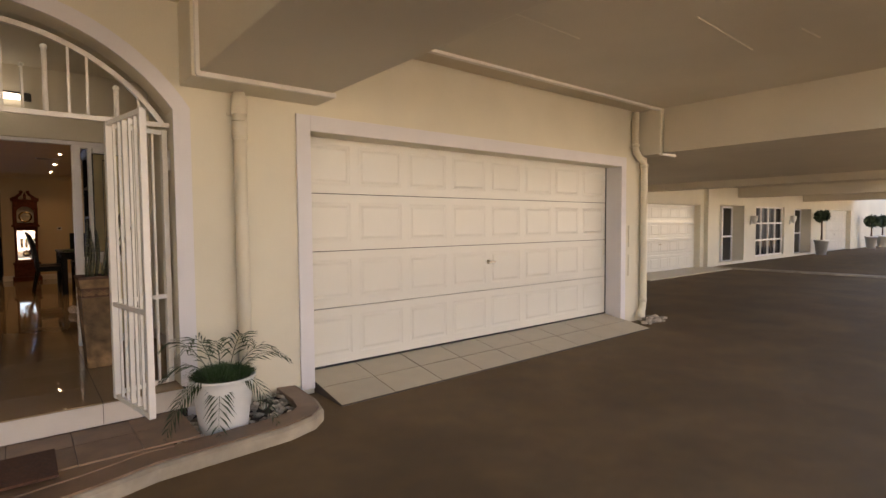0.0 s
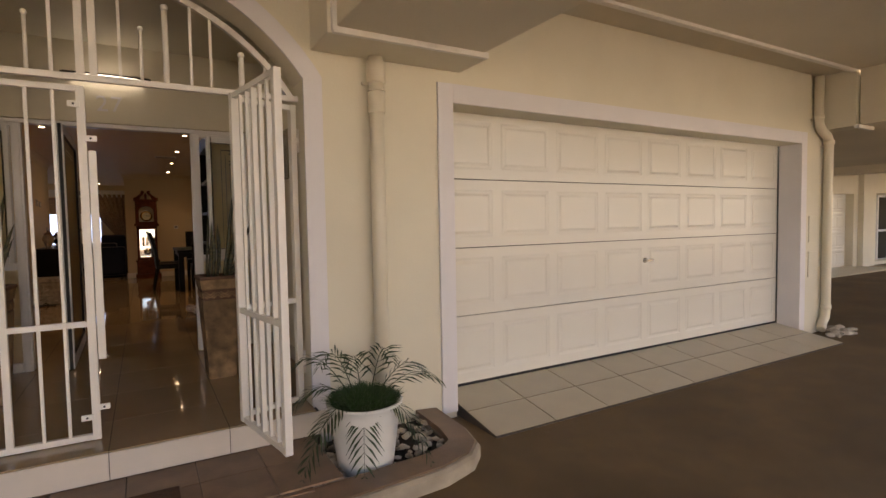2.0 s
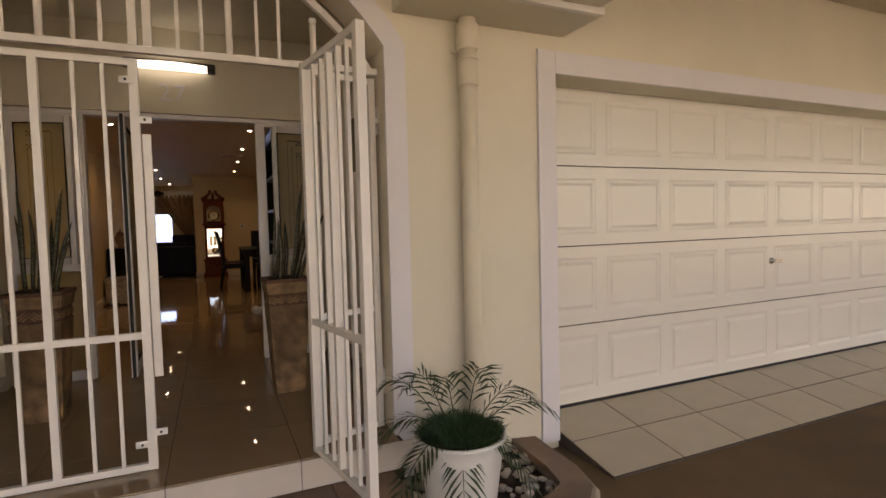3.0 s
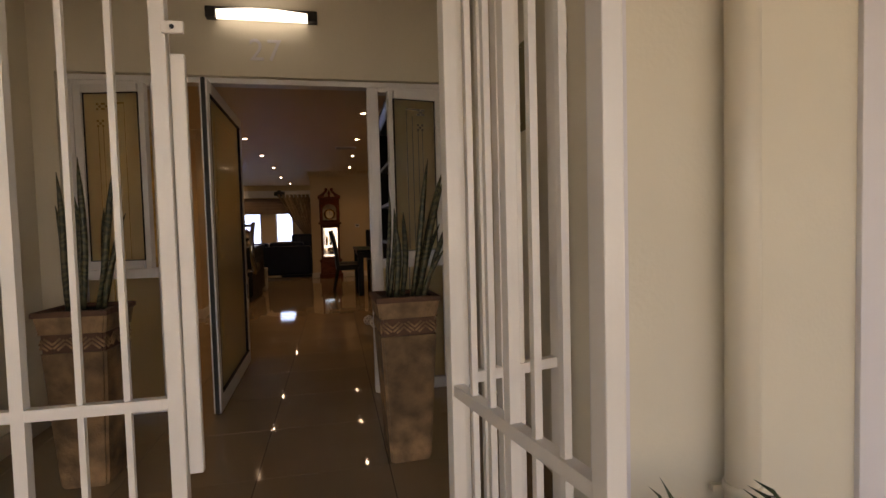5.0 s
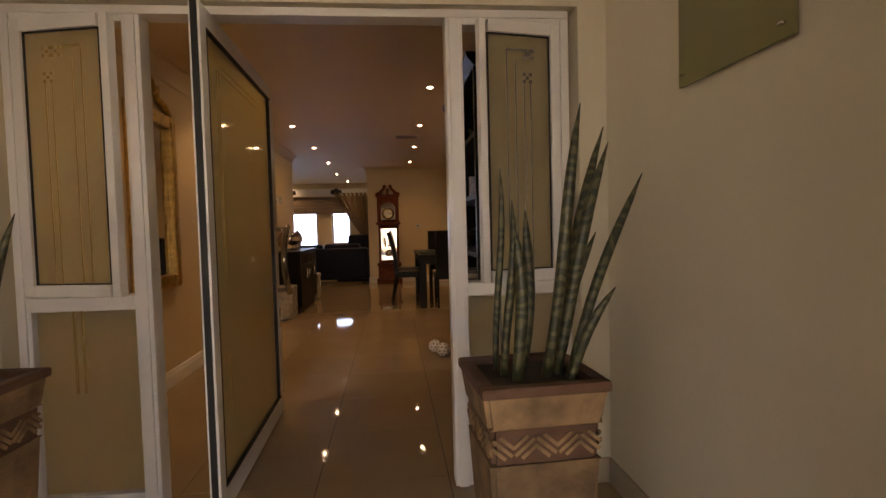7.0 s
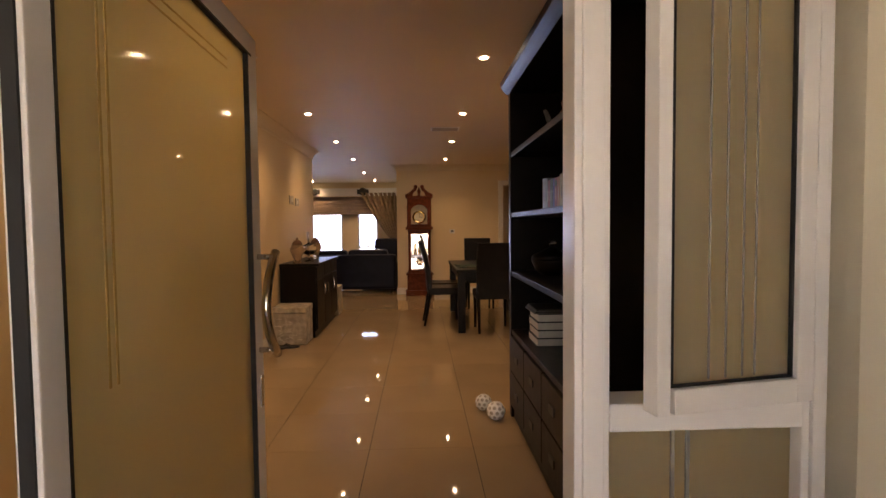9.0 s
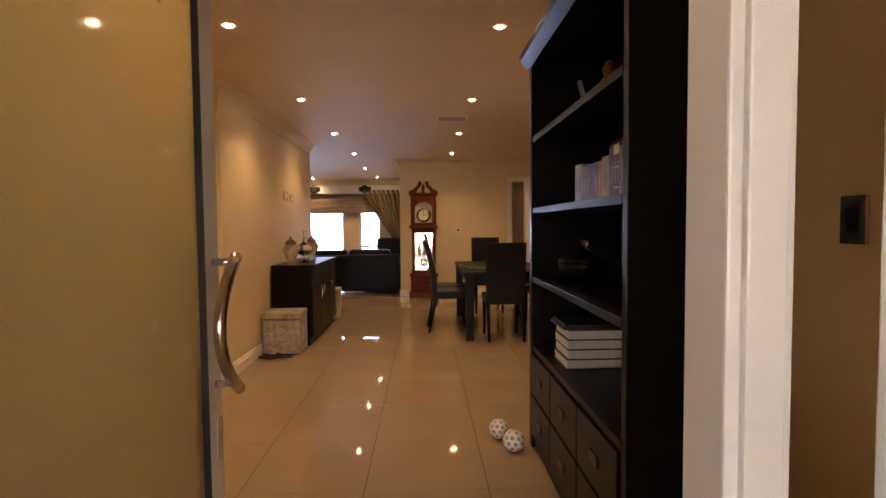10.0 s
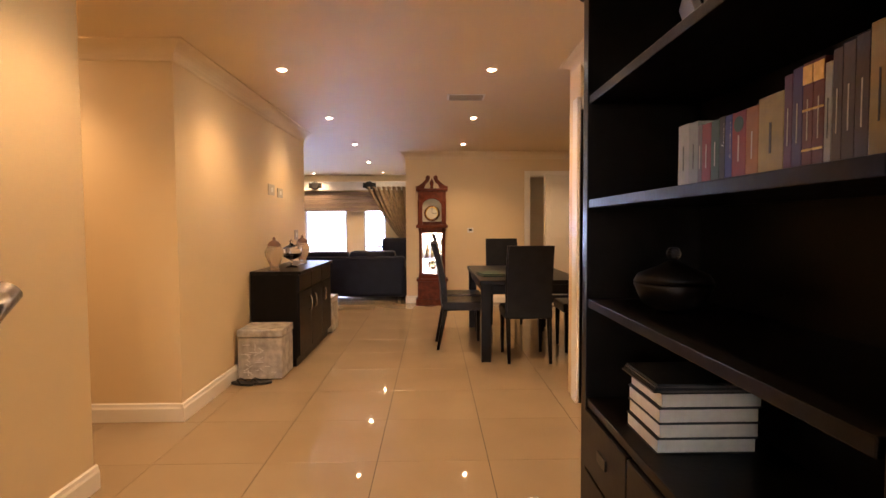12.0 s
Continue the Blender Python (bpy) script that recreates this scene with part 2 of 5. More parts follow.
def thing(name, base, label, category, group="", kind="", rz=0):
    ob = new(name)
    ob.matrix_basis = pose(*base, 0, 0, rz)
    return tagged(ob, label, category, group, kind)


def solid(name, bm, material, label, category, kind="structure", group=""):
    return tagged(new(name, mesh(name, bm, material)), label, category, group, kind)

# ---- structure outside ----
G = -0.30
W0, W1 = 4.82, 5.06          # front wall faces
AX, AW, AR, AC = 0.07, 1.115, 1.36, 1.325   # arch: centre, half width, radius, height of the circle's centre


def arch(w, radius, n=28):
    """A segment of a circle that springs from the jambs at AX +- w, right to left."""
    a0 = math.acos(w / radius)
    return [(AX + radius * math.cos(a0 + (math.pi - 2 * a0) * k / n), AC + radius * math.sin(a0 + (math.pi - 2 * a0) * k / n)) for k in range(n + 1)]


GX0, GX1, GZ0, GZ1 = 2.29, 7.22, -0.15, 2.06
wall_line = [(-8, -0.5), (AX - AW, -0.5)] + arch(AW, AR)[::-1] + [(AX + AW, -0.5), (GX0, -0.5), (GX0, GZ1), (GX1, GZ1), (GX1, -0.5), (7.95, -0.5), (7.95, 3.2), (-8, 3.2)]
solid("wall_front", prism(bmesh.new(), wall_line, W0, W1, "y"), M_WALL, "cream plastered front wall with an arched entrance", "wall")
solid("ground", B(-150, 250, -200, 150, -0.6, G), M_ASPH, "worn brown-grey asphalt driveway with faint stains", "ground")
solid("wall_return", B(7.7, 7.95, W1, 8.45, -0.5, 3.2), M_WALL, "cream plastered return wall", "wall")
# Nothing is known left of the camera; this added wall closes it.
solid("wall_left_end", B(-8.3, -8, -2, W1, -0.5, 3.2), M_WALL, "unseen cream wall added to close off the carport on the left", "wall")
# Out of view: sunlit wall added to throw light back under the soffit.
solid("bounce_wall", B(-60, 120, -11.3, -11, -0.5, 3.4), M_WALL, "unseen cream wall added to bounce sunlight into the carport", "wall")

CZ = 2.90
slab = bmesh.new()
box(slab, -8.3, 7.66, -1, 4.44, CZ, 3.3)
box(slab, 7.9, 14.6, 0.8, 8.45, 2.62, 3.3)
box(slab, 14.6, 36, 3.6, 8.45, 2.45, 3.3)
solid("ceiling", slab, M_SLAB, "painted concrete carport soffit", "ceiling")
solid("ceiling_edge", B(-8.3, 7.66, 4.46, W0, CZ + 0.01, 3.3), M_SLAB, "painted soffit strip beside the wall", "ceiling")


def beam(x0, x1, z0, y1, y0=-1, top=2.95):
    solid("ceiling_beam", B(x0, x1, y0, y1, z0, top, bev=0.008), M_SLAB, "deep painted concrete beam under the soffit", "beam")


beam(1.29, 2.33, 2.325, 4.44)
beam(-5.2, -4.2, 2.325, 4.44)
solid("beam_nib", B(1.24, 2.36, 4.46, W0 - 0.002, 2.29, CZ, bev=0.008), M_WALL, "cream wall corbel under the beam", "beam")
solid("beam_nib", B(7.62, 7.93, 4.42, W0 - 0.002, 2.24, CZ, bev=0.008), M_WALL, "cream wall corbel at the corner", "beam")
beam(7.66, 8.1, 2.25, 4.40, 0.6)
solid("soffit_low", B(8.1, 14.0, 0.8, 8.44, 2.27, 2.6), M_SLAB, "low painted soffit beyond the beam", "ceiling")
beam(14.0, 14.5, 2.10, 8.44, 0.8, 2.6)
beam(20.6, 21.0, 2.10, 8.44, 0.8, 2.5)
beam(27.5, 27.9, 2.10, 8.44, 0.8, 2.5)
strips = bmesh.new()
box(strips, 1.27, 2.36, 4.435, 4.475, 2.29, 2.33, bev=0.006)
box(strips, 1.262, 1.30, 4.43, 4.475, 2.30, CZ, bev=0.006)
solid("joint_strip", strips, M_STEEL, "white joint cover strip round the beam", "trim")
solid("joint_strip", B(2.33, 7.64, 4.42, 4.48, CZ - 0.03, CZ + 0.005, bev=0.006), M_STEEL, "white joint cover strip along the soffit", "trim")
solid("joint_strip", B(7.60, 8.0, 4.38, 4.43, 2.21, 2.25, bev=0.006), M_STEEL, "white joint cover strip under the corbel", "trim")

for x0, y0, x1, y1 in ((3.32, 3.37, 4.26, 3.40), (4.62, 2.50, 5.85, 2.55), (5.57, 2.06, 5.97, 2.03)):
    ln = math.hypot(x1 - x0, y1 - y0)
    rb = prism(bmesh.new(), [(-0.012, 0.0), (-0.004, -0.006), (0.005, -0.005), (0.013, 0.0)], 0, ln, "x")
    rb.transform(Matrix.Translation((x0, y0, CZ)) @ Matrix.Rotation(math.atan2(y1 - y0, x1 - x0), 4, "Z"))
    solid("plaster_ridge", rb, M_SLAB, "rough plaster joint ridge on the soffit", "trim")

# painted bands round the openings
band = bmesh.new()
outer = [(AX + AW + 0.12, -0.28)] + arch(AW + 0.12, AR + 0.112) + [(AX - AW - 0.12, -0.28)]
inner = [(AX + AW, -0.28)] + arch(AW, AR) + [(AX - AW, -0.28)]
for (a0, a1), (b0, b1) in zip(zip(outer, outer[1:]), zip(inner, inner[1:])):
    f0 = [band.verts.new((p[0], W0 - 0.02, p[1])) for p in (a0, a1, b1, b0)]
    f1 = [band.verts.new((p[0], W0 + 0.0, p[1])) for p in (a0, a1, b1, b0)]
    band.faces.new(f0)
    for k in (0, 2):
        band.faces.new((f0[k], f1[k], f1[(k + 1) % 4], f0[(k + 1) % 4]))
bmesh.ops.remove_doubles(band, verts=band.verts[:], dist=0.0005)
bmesh.ops.recalc_face_normals(band, faces=band.faces[:])
solid("trim_arch", band, M_TRIMP, "pale lilac-white painted band round the arch", "trim")
bb = bmesh.new()
box(bb, GX0 - 0.13, GX0, W0 - 0.02, W0 + 0.002, -0.25, GZ1 + 0.14, bev=0.004)
box(bb, GX1, GX1 + 0.12, W0 - 0.02, W0 + 0.002, -0.25, GZ1 + 0.14, bev=0.004)
box(bb, GX0, GX1, W0 - 0.02, W0 + 0.002, GZ1, GZ1 + 0.14, bev=0.004)
solid("trim_garage", bb, M_TRIMP, "pale lilac-white painted band round the garage opening", "trim")
bb = bmesh.new()
box(bb, GX1 - 0.006, GX1 + 0.001, W0 - 0.02, W1, -0.25, GZ1)
solid("trim_reveal", bb, M_TRIMP, "painted reveal of the garage opening", "trim")


# ---- garage doors ----
def garage_door(x0, x1, y, z0, z1, rows, cols, label, handle=True):
    g = thing("garage_door", ((x0 + x1) / 2, y, z0), label, "garage door")
    w, h = (x1 - x0), (z1 - z0)
    sh, cw = h / rows, w / cols
    pan = bmesh.new()
    pw, ph = cw * 0.39, sh * 0.31
    for rx, rz, d in ((pw, ph, 0.0), ):
        # a sunk border with a raised field
        loops = [(pw + 0.022, ph + 0.022, 0.0), (pw + 0.008, ph + 0.008, 0.0045), (pw - 0.008, ph - 0.008, 0.0045), (pw - 0.03, ph - 0.03, -0.004)]
        rings = [[pan.verts.new((sx * a, dd - 0.001, sz * b)) for sx, sz in ((-1, -1), (1, -1), (1, 1), (-1, 1))] for a, b, dd in loops]
        for r0, r1 in zip(rings, rings[1:]):
            for k in range(4):
                pan.faces.new((r0[k], r0[(k + 1) % 4], r1[(k + 1) % 4], r1[k]))
        pan.faces.new(rings[-1])
    pme = mesh("panel", pan, M_GDOOR)
    for r in range(rows):
        sec = bmesh.new()
        zz0, zz1 = r * sh + 0.004, (r + 1) * sh - 0.004
        box(sec, -w / 2, w / 2, 0.014, 0.05, zz0, zz1)
        # face with holes for the panels
        xs = [-w / 2]
        for c in range(cols):
            cx = -w / 2 + (c + 0.5) * cw
            xs += [cx - pw - 0.022, cx + pw + 0.022]
        xs.append(w / 2)
        cz = (zz0 + zz1) / 2
        zs = [zz0, cz - ph - 0.022, cz + ph + 0.022, zz1]
        for i in range(len(xs) - 1):
            for j in range(3):
                if j == 1 and i % 2 == 1:
                    continue
                sec.faces.new([sec.verts.new(p) for p in ((xs[i], 0, zs[j]), (xs[i + 1], 0, zs[j]), (xs[i + 1], 0, zs[j + 1]), (xs[i], 0, zs[j + 1]))])
        bmesh.ops.remove_doubles(sec, verts=sec.verts[:], dist=0.0003)
        edge = [e for e in sec.edges if e.is_boundary and (all(abs(v.co.z - zz0) < 1e-4 for v in e.verts) or all(abs(v.co.z - zz1) < 1e-4 for v in e.verts))]
        ex = bmesh.ops.extrude_edge_only(sec, edges=edge)
        for v in [v for v in ex["geom"] if isinstance(v, bmesh.types.BMVert)]:
            v.co.y += 0.014
        s = part("section", sec, M_GDOOR, g)
        for c in range(cols):
            piece("panel", pme, s, (-w / 2 + (c + 0.5) * cw, 0, cz))
    part("bottom_seal", B(-w / 2, w / 2, 0.005, 0.04, -0.02, 0.006), M_RUB, g, "black rubber bottom seal")
    if handle:
        hb = bmesh.new()
        lathe(hb, [(0.028, 0), (0.028, 0.008), (0.012, 0.012), (0.012, 0.035)], 16)
        hb.transform(pose(0, 0, 0, 90, 0, 0))
        box(hb, -0.012, 0.085, -0.045, -0.03, -0.012, 0.012, bev=0.004)
        hb.transform(pose(0.0, 0, h * 0.405))
        part("handle", hb, M_CHROME, g, "chrome turning handle")
    return g


garage_door(GX0 - 0.03, GX1 - 0.007, W1 + 0.02, GZ0, GZ1 + 0.03, 4, 8, "white sectional steel garage door, closed, with raised panels")
# No garage is built; this added black sheet gives its inner darkness.
solid("garage_dark_sheet", B(GX0 - 0.2, GX1 + 0.2, W1 + 0.075, W1 + 0.2, -0.5, 2.6), M_BLACK, "black sheet behind the garage door, standing for its unlit inside", "wall")

# ---- tiled ramp before the garage ----
AY0, AY1 = 4.34, W1 + 0.02
ramp_bm = prism(bmesh.new(), [(AY0 - 0.01, -0.45), (AY0 - 0.01, G + 0.006), (AY1, GZ0 - 0.022), (AY1, -0.45)], GX0 + 0.02, GX1 + 0.02, "x")
apron = solid("apron", ramp_bm, M_GROUT, "beige tiled ramp before the garage door", "floor")

# ---- landing, kerb and plant bed ----
LZ = -0.16
solid("landing", B(-3.2, 0.98, 4.10, 4.72, -0.45, LZ - 0.012), M_GROUT, "brown stone-tiled landing at the entrance", "floor")
kerb_mid = [(-3.2, 3.64), (-1.2, 3.66), (0.2, 3.72), (0.55, 3.79), (0.85, 3.89), (1.3, 3.92), (1.7, 3.95), (1.93, 4.03), (2.06, 4.16), (2.12, 4.4), (2.14, 4.81)]


def offset(line, d):
    out = []
    for i, p in enumerate(line):
        a, b = Vector(line[max(i - 1, 0)]), Vector(line[min(i + 1, len(line) - 1)])
        t = (b - a).normalized()
        out.append((p[0] - t.y * d, p[1] + t.x * d))
    return out


ko, ki = kerb_mid, offset(kerb_mid, 0.17)
kb = bmesh.new()
nseg = len(ko)
prof = [[(ko[i][0], ko[i][1], -0.45), (ko[i][0], ko[i][1], -0.225), (ko[i][0] * 0.9 + ki[i][0] * 0.1, ko[i][1] * 0.9 + ki[i][1] * 0.1, -0.205), (ki[i][0], ki[i][1], -0.19), (ki[i][0], ki[i][1], -0.45)] for i in range(nseg)]
pv = [[kb.verts.new(p) for p in r] for r in prof]
for a, b in zip(pv, pv[1:]):
    for k in range(4):
        kb.faces.new((a[k], b[k], b[k + 1], a[k + 1]))
kb.faces.new(pv[0])
kb.faces.new(pv[-1][::-1])
bmesh.ops.recalc_face_normals(kb, faces=kb.faces[:])
solid("kerb", kb, M_KERB, "low curved concrete kerb round the plant bed", "kerb")
cap = bmesh.new()
co, ci = offset(kerb_mid, 0.035), offset(kerb_mid, 0.2)
rings = [[cap.verts.new((p[0], p[1], z)) for p, z in ((o_, -0.215), (o_, -0.19), (i_, -0.178), (i_, -0.215))] for o_, i_ in zip(co, ci)]
for r0, r1 in zip(rings, rings[1:]):
    for k in range(3):
        cap.faces.new((r0[k], r1[k], r1[k + 1], r0[k + 1]))
bmesh.ops.recalc_face_normals(cap, faces=cap.faces[:])
solid("kerb_top", cap, M_SAND, "brown stone capping of the kerb", "kerb")
edge_b = bmesh.new()
fr_ = [p for p in offset(kerb_mid, 0.19)[:6] if p[0] < 0.98] + [(0.98, 4.07)]
for p, q in zip(fr_, fr_[1:]):
    prism(edge_b, [p, q, (q[0], 4.10), (p[0], 4.10)], -0.45, LZ - 0.012)
solid("landing_border", edge_b, M_SAND, "brown stone edge of the landing", "floor")
solid("plant_bed", prism(bmesh.new(), [(0.98, 4.0)] + offset(kerb_mid, 0.19)[5:] + [(1.95, 4.82), (0.98, 4.82)], -0.45, -0.255), M_SOIL, "dark soil of the small plant bed", "ground")
riser = solid("step", B(AX - 3.0, AX + AW + 0.02, 4.72, W1, -0.45, -0.008), M_GROUTL, "pale tiled step up to the entrance", "step")


# ---- downpipes and wall fittings ----
def downpipe(pts, r, label, collars):
    d = thing("downpipe", pts[-1], label, "pipe", "downpipes on the wall")
    o = Vector(pts[-1])
    part("pipe", tube(bmesh.new(), [Vector(p) - o for p in pts], r, 16), M_PVC, d)
    for (p, rr, h) in collars:
        c = bmesh.new()
        lathe(c, [(r, 0), (rr, 0.004), (rr, h - 0.004), (r, h)], 20, tuple(Vector(p) - o))
        part("collar", c, M_PVC, d)
    for (p, rr, h) in collars[:2]:
        c = bmesh.new()
        box(c, -rr - 0.02, rr + 0.02, rr * 0.6, rr * 0.6 + 0.02, -0.01, 0.01)
        c.transform(Matrix.Translation(Vector(p) - o))
        part("bracket", c, M_PVC, d)


PY = W0 - 0.065
downpipe([(1.66, PY, 2.30), (1.66, PY, 1.2), (1.66, PY, -0.25)], 0.05, "cream plastic downpipe beside the entrance arch",
         [((1.66, PY, 2.12), 0.062, 0.14), ((1.66, PY, 0.28), 0.057, 0.03), ((1.66, PY, 1.92), 0.058, 0.14), ((1.66, PY, 2.06), 0.06, 0.012)])
downpipe([(7.50, PY, 2.88), (7.50, PY, 2.36), (7.52, PY, 2.29), (7.60, PY, 2.22), (7.72, PY, 2.17), (7.76, PY, 2.1), (7.76, PY, 1.0), (7.76, PY, 0.0), (7.75, PY, -0.1), (7.68, PY, -0.17), (7.60, PY - 0.02, -0.24)], 0.052,
         "cream plastic downpipe with an offset bend at the corner", [((7.50, PY, 2.36), 0.06, 0.05), ((7.76, PY, 2.06), 0.06, 0.06), ((7.76, PY, 0.0), 0.06, 0.06)])
for z in (0.42, 0.86):
    c = thing("wall_cover", (7.52, W0, z), "cream painted meter cover flush in the wall", "cover", "meter covers")
    part("plate", B(-0.09, 0.09, -0.012, 0.0, 0, 0.32, bev=0.003), M_WALL, c)


# ---- far row of units across the carport ----
Y2 = 8.45


def holes_wall(name, x0, x1, y0, y1, z0, z1, holes, material, label):
    """A wall with rectangular openings (x0, x1, z0, z1), sorted along x."""
    b = bmesh.new()
    x = x0
    for hx0, hx1, hz0, hz1 in holes:
        if hx0 > x:
            box(b, x, hx0, y0, y1, z0, z1)
        if hz0 > z0:
            box(b, hx0, hx1, y0, y1, z0, hz0)
        if hz1 < z1:
            box(b, hx0, hx1, y0, y1, hz1, z1)
        x = hx1
    if x < x1:
        box(b, x, x1, y0, y1, z0, z1)
    return solid(name, b, material, label, "wall")


holes_wall("wall_far", 7.95, 48, Y2, Y2 + 0.25, -0.5, 3.2, [(13.2, 17.7, G, 1.78), (19.1, 21.2, -0.2, 1.82), (22.3, 25.3, -0.15, 1.82), (26.5, 28.7, -0.2, 1.78), (30.9, 35.2, G, 1.78)], M_WALL, "cream plastered wall of the far units")
solid("wall_far_end", B(48, 48.3, -2, Y2, -0.5, 3.2), M_WALL, "cream wall closing the far end", "wall")
garage_door(13.2, 17.7, Y2 + 0.2, G, 1.78, 4, 8, "white sectional garage door of the next unit", True)
garage_door(30.9, 35.2, Y2 + 0.2, G, 1.78, 4, 8, "white sectional garage door of the farthest unit", True)
solid("apron_far", B(13.0, 18.0, Y2 - 0.9, Y2 + 0.2, -0.4, G + 0.03), M_APRON, "pale tiled ramp before the next garage", "floor")
solid("far_kerb", B(18.0, 18.3, 2.0, Y2 - 0.3, -0.45, G + 0.05, bev=0.02), M_KERB, "low concrete drain edge across the driveway", "kerb")
for x0, x1 in ((19.1, 21.2), (26.5, 28.7)):
    nb = bmesh.new()
    box(nb, x0 - 0.2, x1 + 0.2, Y2 + 0.47, Y2 + 0.6, -0.5, 3.0)
    box(nb, x0 - 0.2, x0, Y2 + 0.25, Y2 + 0.47, -0.5, 3.0)
    box(nb, x1, x1 + 0.2, Y2 + 0.25, Y2 + 0.47, -0.5, 3.0)
    box(nb, x0 - 0.2, x1 + 0.2, Y2 + 0.25, Y2 + 0.47, 2.0, 2.2)
    solid("far_porch_wall", nb, M_WALL, "cream walls of a recessed porch", "wall")
    d = thing("porch_door", (x1 - 0.5, Y2 + 0.43, G), "white framed glass door in a recessed porch", "door", "porch doors")
    fr = bmesh.new()
    for a in ((-0.45, -0.38, 0, 2.1), (0.38, 0.45, 0, 2.1), (-0.38, 0.38, 2.03, 2.1), (-0.38, 0.38, 0, 0.1), (-0.38, 0.38, 0.95, 1.02)):
        box(fr, a[0], a[1], -0.05, 0.03, a[2], a[3], bev=0.004)
    part("frame", fr, M_ALU, d)
    part("pane", B(-0.38, 0.38, -0.01, 0.0, 0.1, 2.03), M_DGLASS, d, "dark reflecting pane")
# A black sheet replaces the shade of the room behind the bars.
solid("window_1_backing", B(22.3, 25.3, Y2 + 0.24, Y2 + 0.26, -0.15, 1.82), M_BLACK, "black sheet standing for the unlit room behind the barred window", "window")
win = thing("barred_window", (23.8, Y2 + 0.1, -0.15), "white barred window with dark panes", "window")
for k in range(5):
    part("bar", B(-1.5 + k * 0.735, -1.44 + k * 0.735, -0.02, 0.03, 0, 1.97), M_STEEL, win)
for z in (0.0, 0.62, 1.28, 1.91):
    part("rail", B(-1.5, 1.5, -0.025, 0.035, z, z + 0.06), M_STEEL, win)
part("pane", B(-1.5, 1.5, 0.06, 0.07, 0, 1.97), M_DGLASS, win, "panes mirroring the daylight")
for x in (21.75, 25.9):
    l = thing("wall_lamp", (x, Y2, 1.1), "small lit white wall lamp", "lamp", "far wall lamps")
    part("bracket", B(-0.04, 0.04, -0.05, 0, 0.0, 0.2, bev=0.01), M_WHITE, l)
    part("shade", lathe(bmesh.new(), [(0.05, 0), (0.1, 0.12), (0.12, 0.3)], 16, (0, -0.15, 0.05)), M_WHITE, l)
downpipe([(18.3, Y2 - 0.07, 2.4), (18.3, Y2 - 0.07, 1), (18.3, Y2 - 0.07, G)], 0.06, "cream downpipe on the far wall", [])
solid("far_pilaster", B(17.95, 18.7, Y2 - 0.14, Y2, -0.5, 2.4), M_WALL, "cream pilaster between the units", "wall")


def leaves(bm, n, centre, rad, size, rnd, squash=1.0):
    for _ in range(n):
        d = Vector((rnd.gauss(0, 1), rnd.gauss(0, 1), rnd.gauss(0, 1) * squash)).normalized() * rad * rnd.uniform(0.55, 1.05)
        c = Vector(centre) + d
        m = Matrix.Translation(c) @ Euler((rnd.uniform(0, 6), rnd.uniform(0, 6), rnd.uniform(0, 6))).to_matrix().to_4x4()
        vs = [bm.verts.new(m @ Vector(p)) for p in ((-size, 0, 0), (0, -size * 0.4, 0.1 * size), (size, 0, 0), (0, size * 0.4, 0.1 * size))]
        bm.faces.new(vs)


rt = random.Random(5)
for (x, y, h, r, tall) in ((28.6, 8.0, 1.75, 0.28, True), (36.9, 7.9, 1.5, 0.33, False), (39.4, 7.9, 1.5, 0.33, False)):
    t = thing("potted_tree", (x, y, G), "small clipped tree in a square white pot" if not tall else "slim drooping palm in a square white pot", "potted plant", "far potted trees")
    pb = bmesh.new()
    lathe(pb, [(0.20, 0), (0.28, 0.60), (0.31, 0.60), (0.31, 0.68), (0.26, 0.68), (0.25, 0.62)], 4)
    part("pot", pb, M_WHITE, t, "square white pot")
    part("trunk", tube(bmesh.new(), [(0, 0, 0.55), (0.04, 0, 1.0), (-0.02, 0, h)], [0.05, 0.035, 0.03], 8), M_TERRAD, t)
    cb = bmesh.new()
    leaves(cb, 420, (0, 0, h), r, 0.1, rt, 0.8 if not tall else 0.6)
    part("crown", cb, M_LEAF, t)

# ---- entrance lobby ----
FY = 6.95                     # door frame plane
solid("wall_lobby_right", B(1.385, 1.6, W1, 6.87, -0.3, 2.76), M_WALL, "cream side wall of the lobby", "wall")
solid("wall_lobby_left", B(-1.45, -1.25, W1, 6.87, -0.3, 2.76), M_WALL, "cream side wall of the lobby", "wall")
solid("ceiling_lobby", B(-1.5, 1.6, W1, 7.1, 2.76, 3.0), M_WALL, "cream lobby ceiling", "ceiling")
holes_wall("wall_door", -1.45, 1.6, 6.87, 7.1, -0.3, 2.76, [(-1.12, 1.26, -0.012, 2.09)], M_WALL, "cream wall round the glazed entrance")
for x0, x1, y0, y1 in ((1.37, 1.385, W1, 6.855), (-1.25, -1.235, W1, 6.855), (1.26, 1.385, 6.855, 6.87), (-1.25, -1.12, 6.855, 6.87)):
    solid("baseboard", B(x0, x1, y0, y1, 0, 0.11, bev=0.003), M_GREYT, "grey-brown tile skirting of the lobby", "baseboard")

# ---- interior shell ----
IZ = 2.43
solid("floor_base", box(B(-7, 5.2, 7.1, 19.6, -0.3, -0.003), -1.45, 1.6, W1 + 0.002, 7.1, -0.3, -0.003), M_GROUTL, "floor bed under the porcelain tiles", "floor")
solid("ceiling_house", B(-7, 5.2, 7.1, 19.7, IZ, 2.75), M_CEIL, "smooth cream ceiling with downlights", "ceiling")
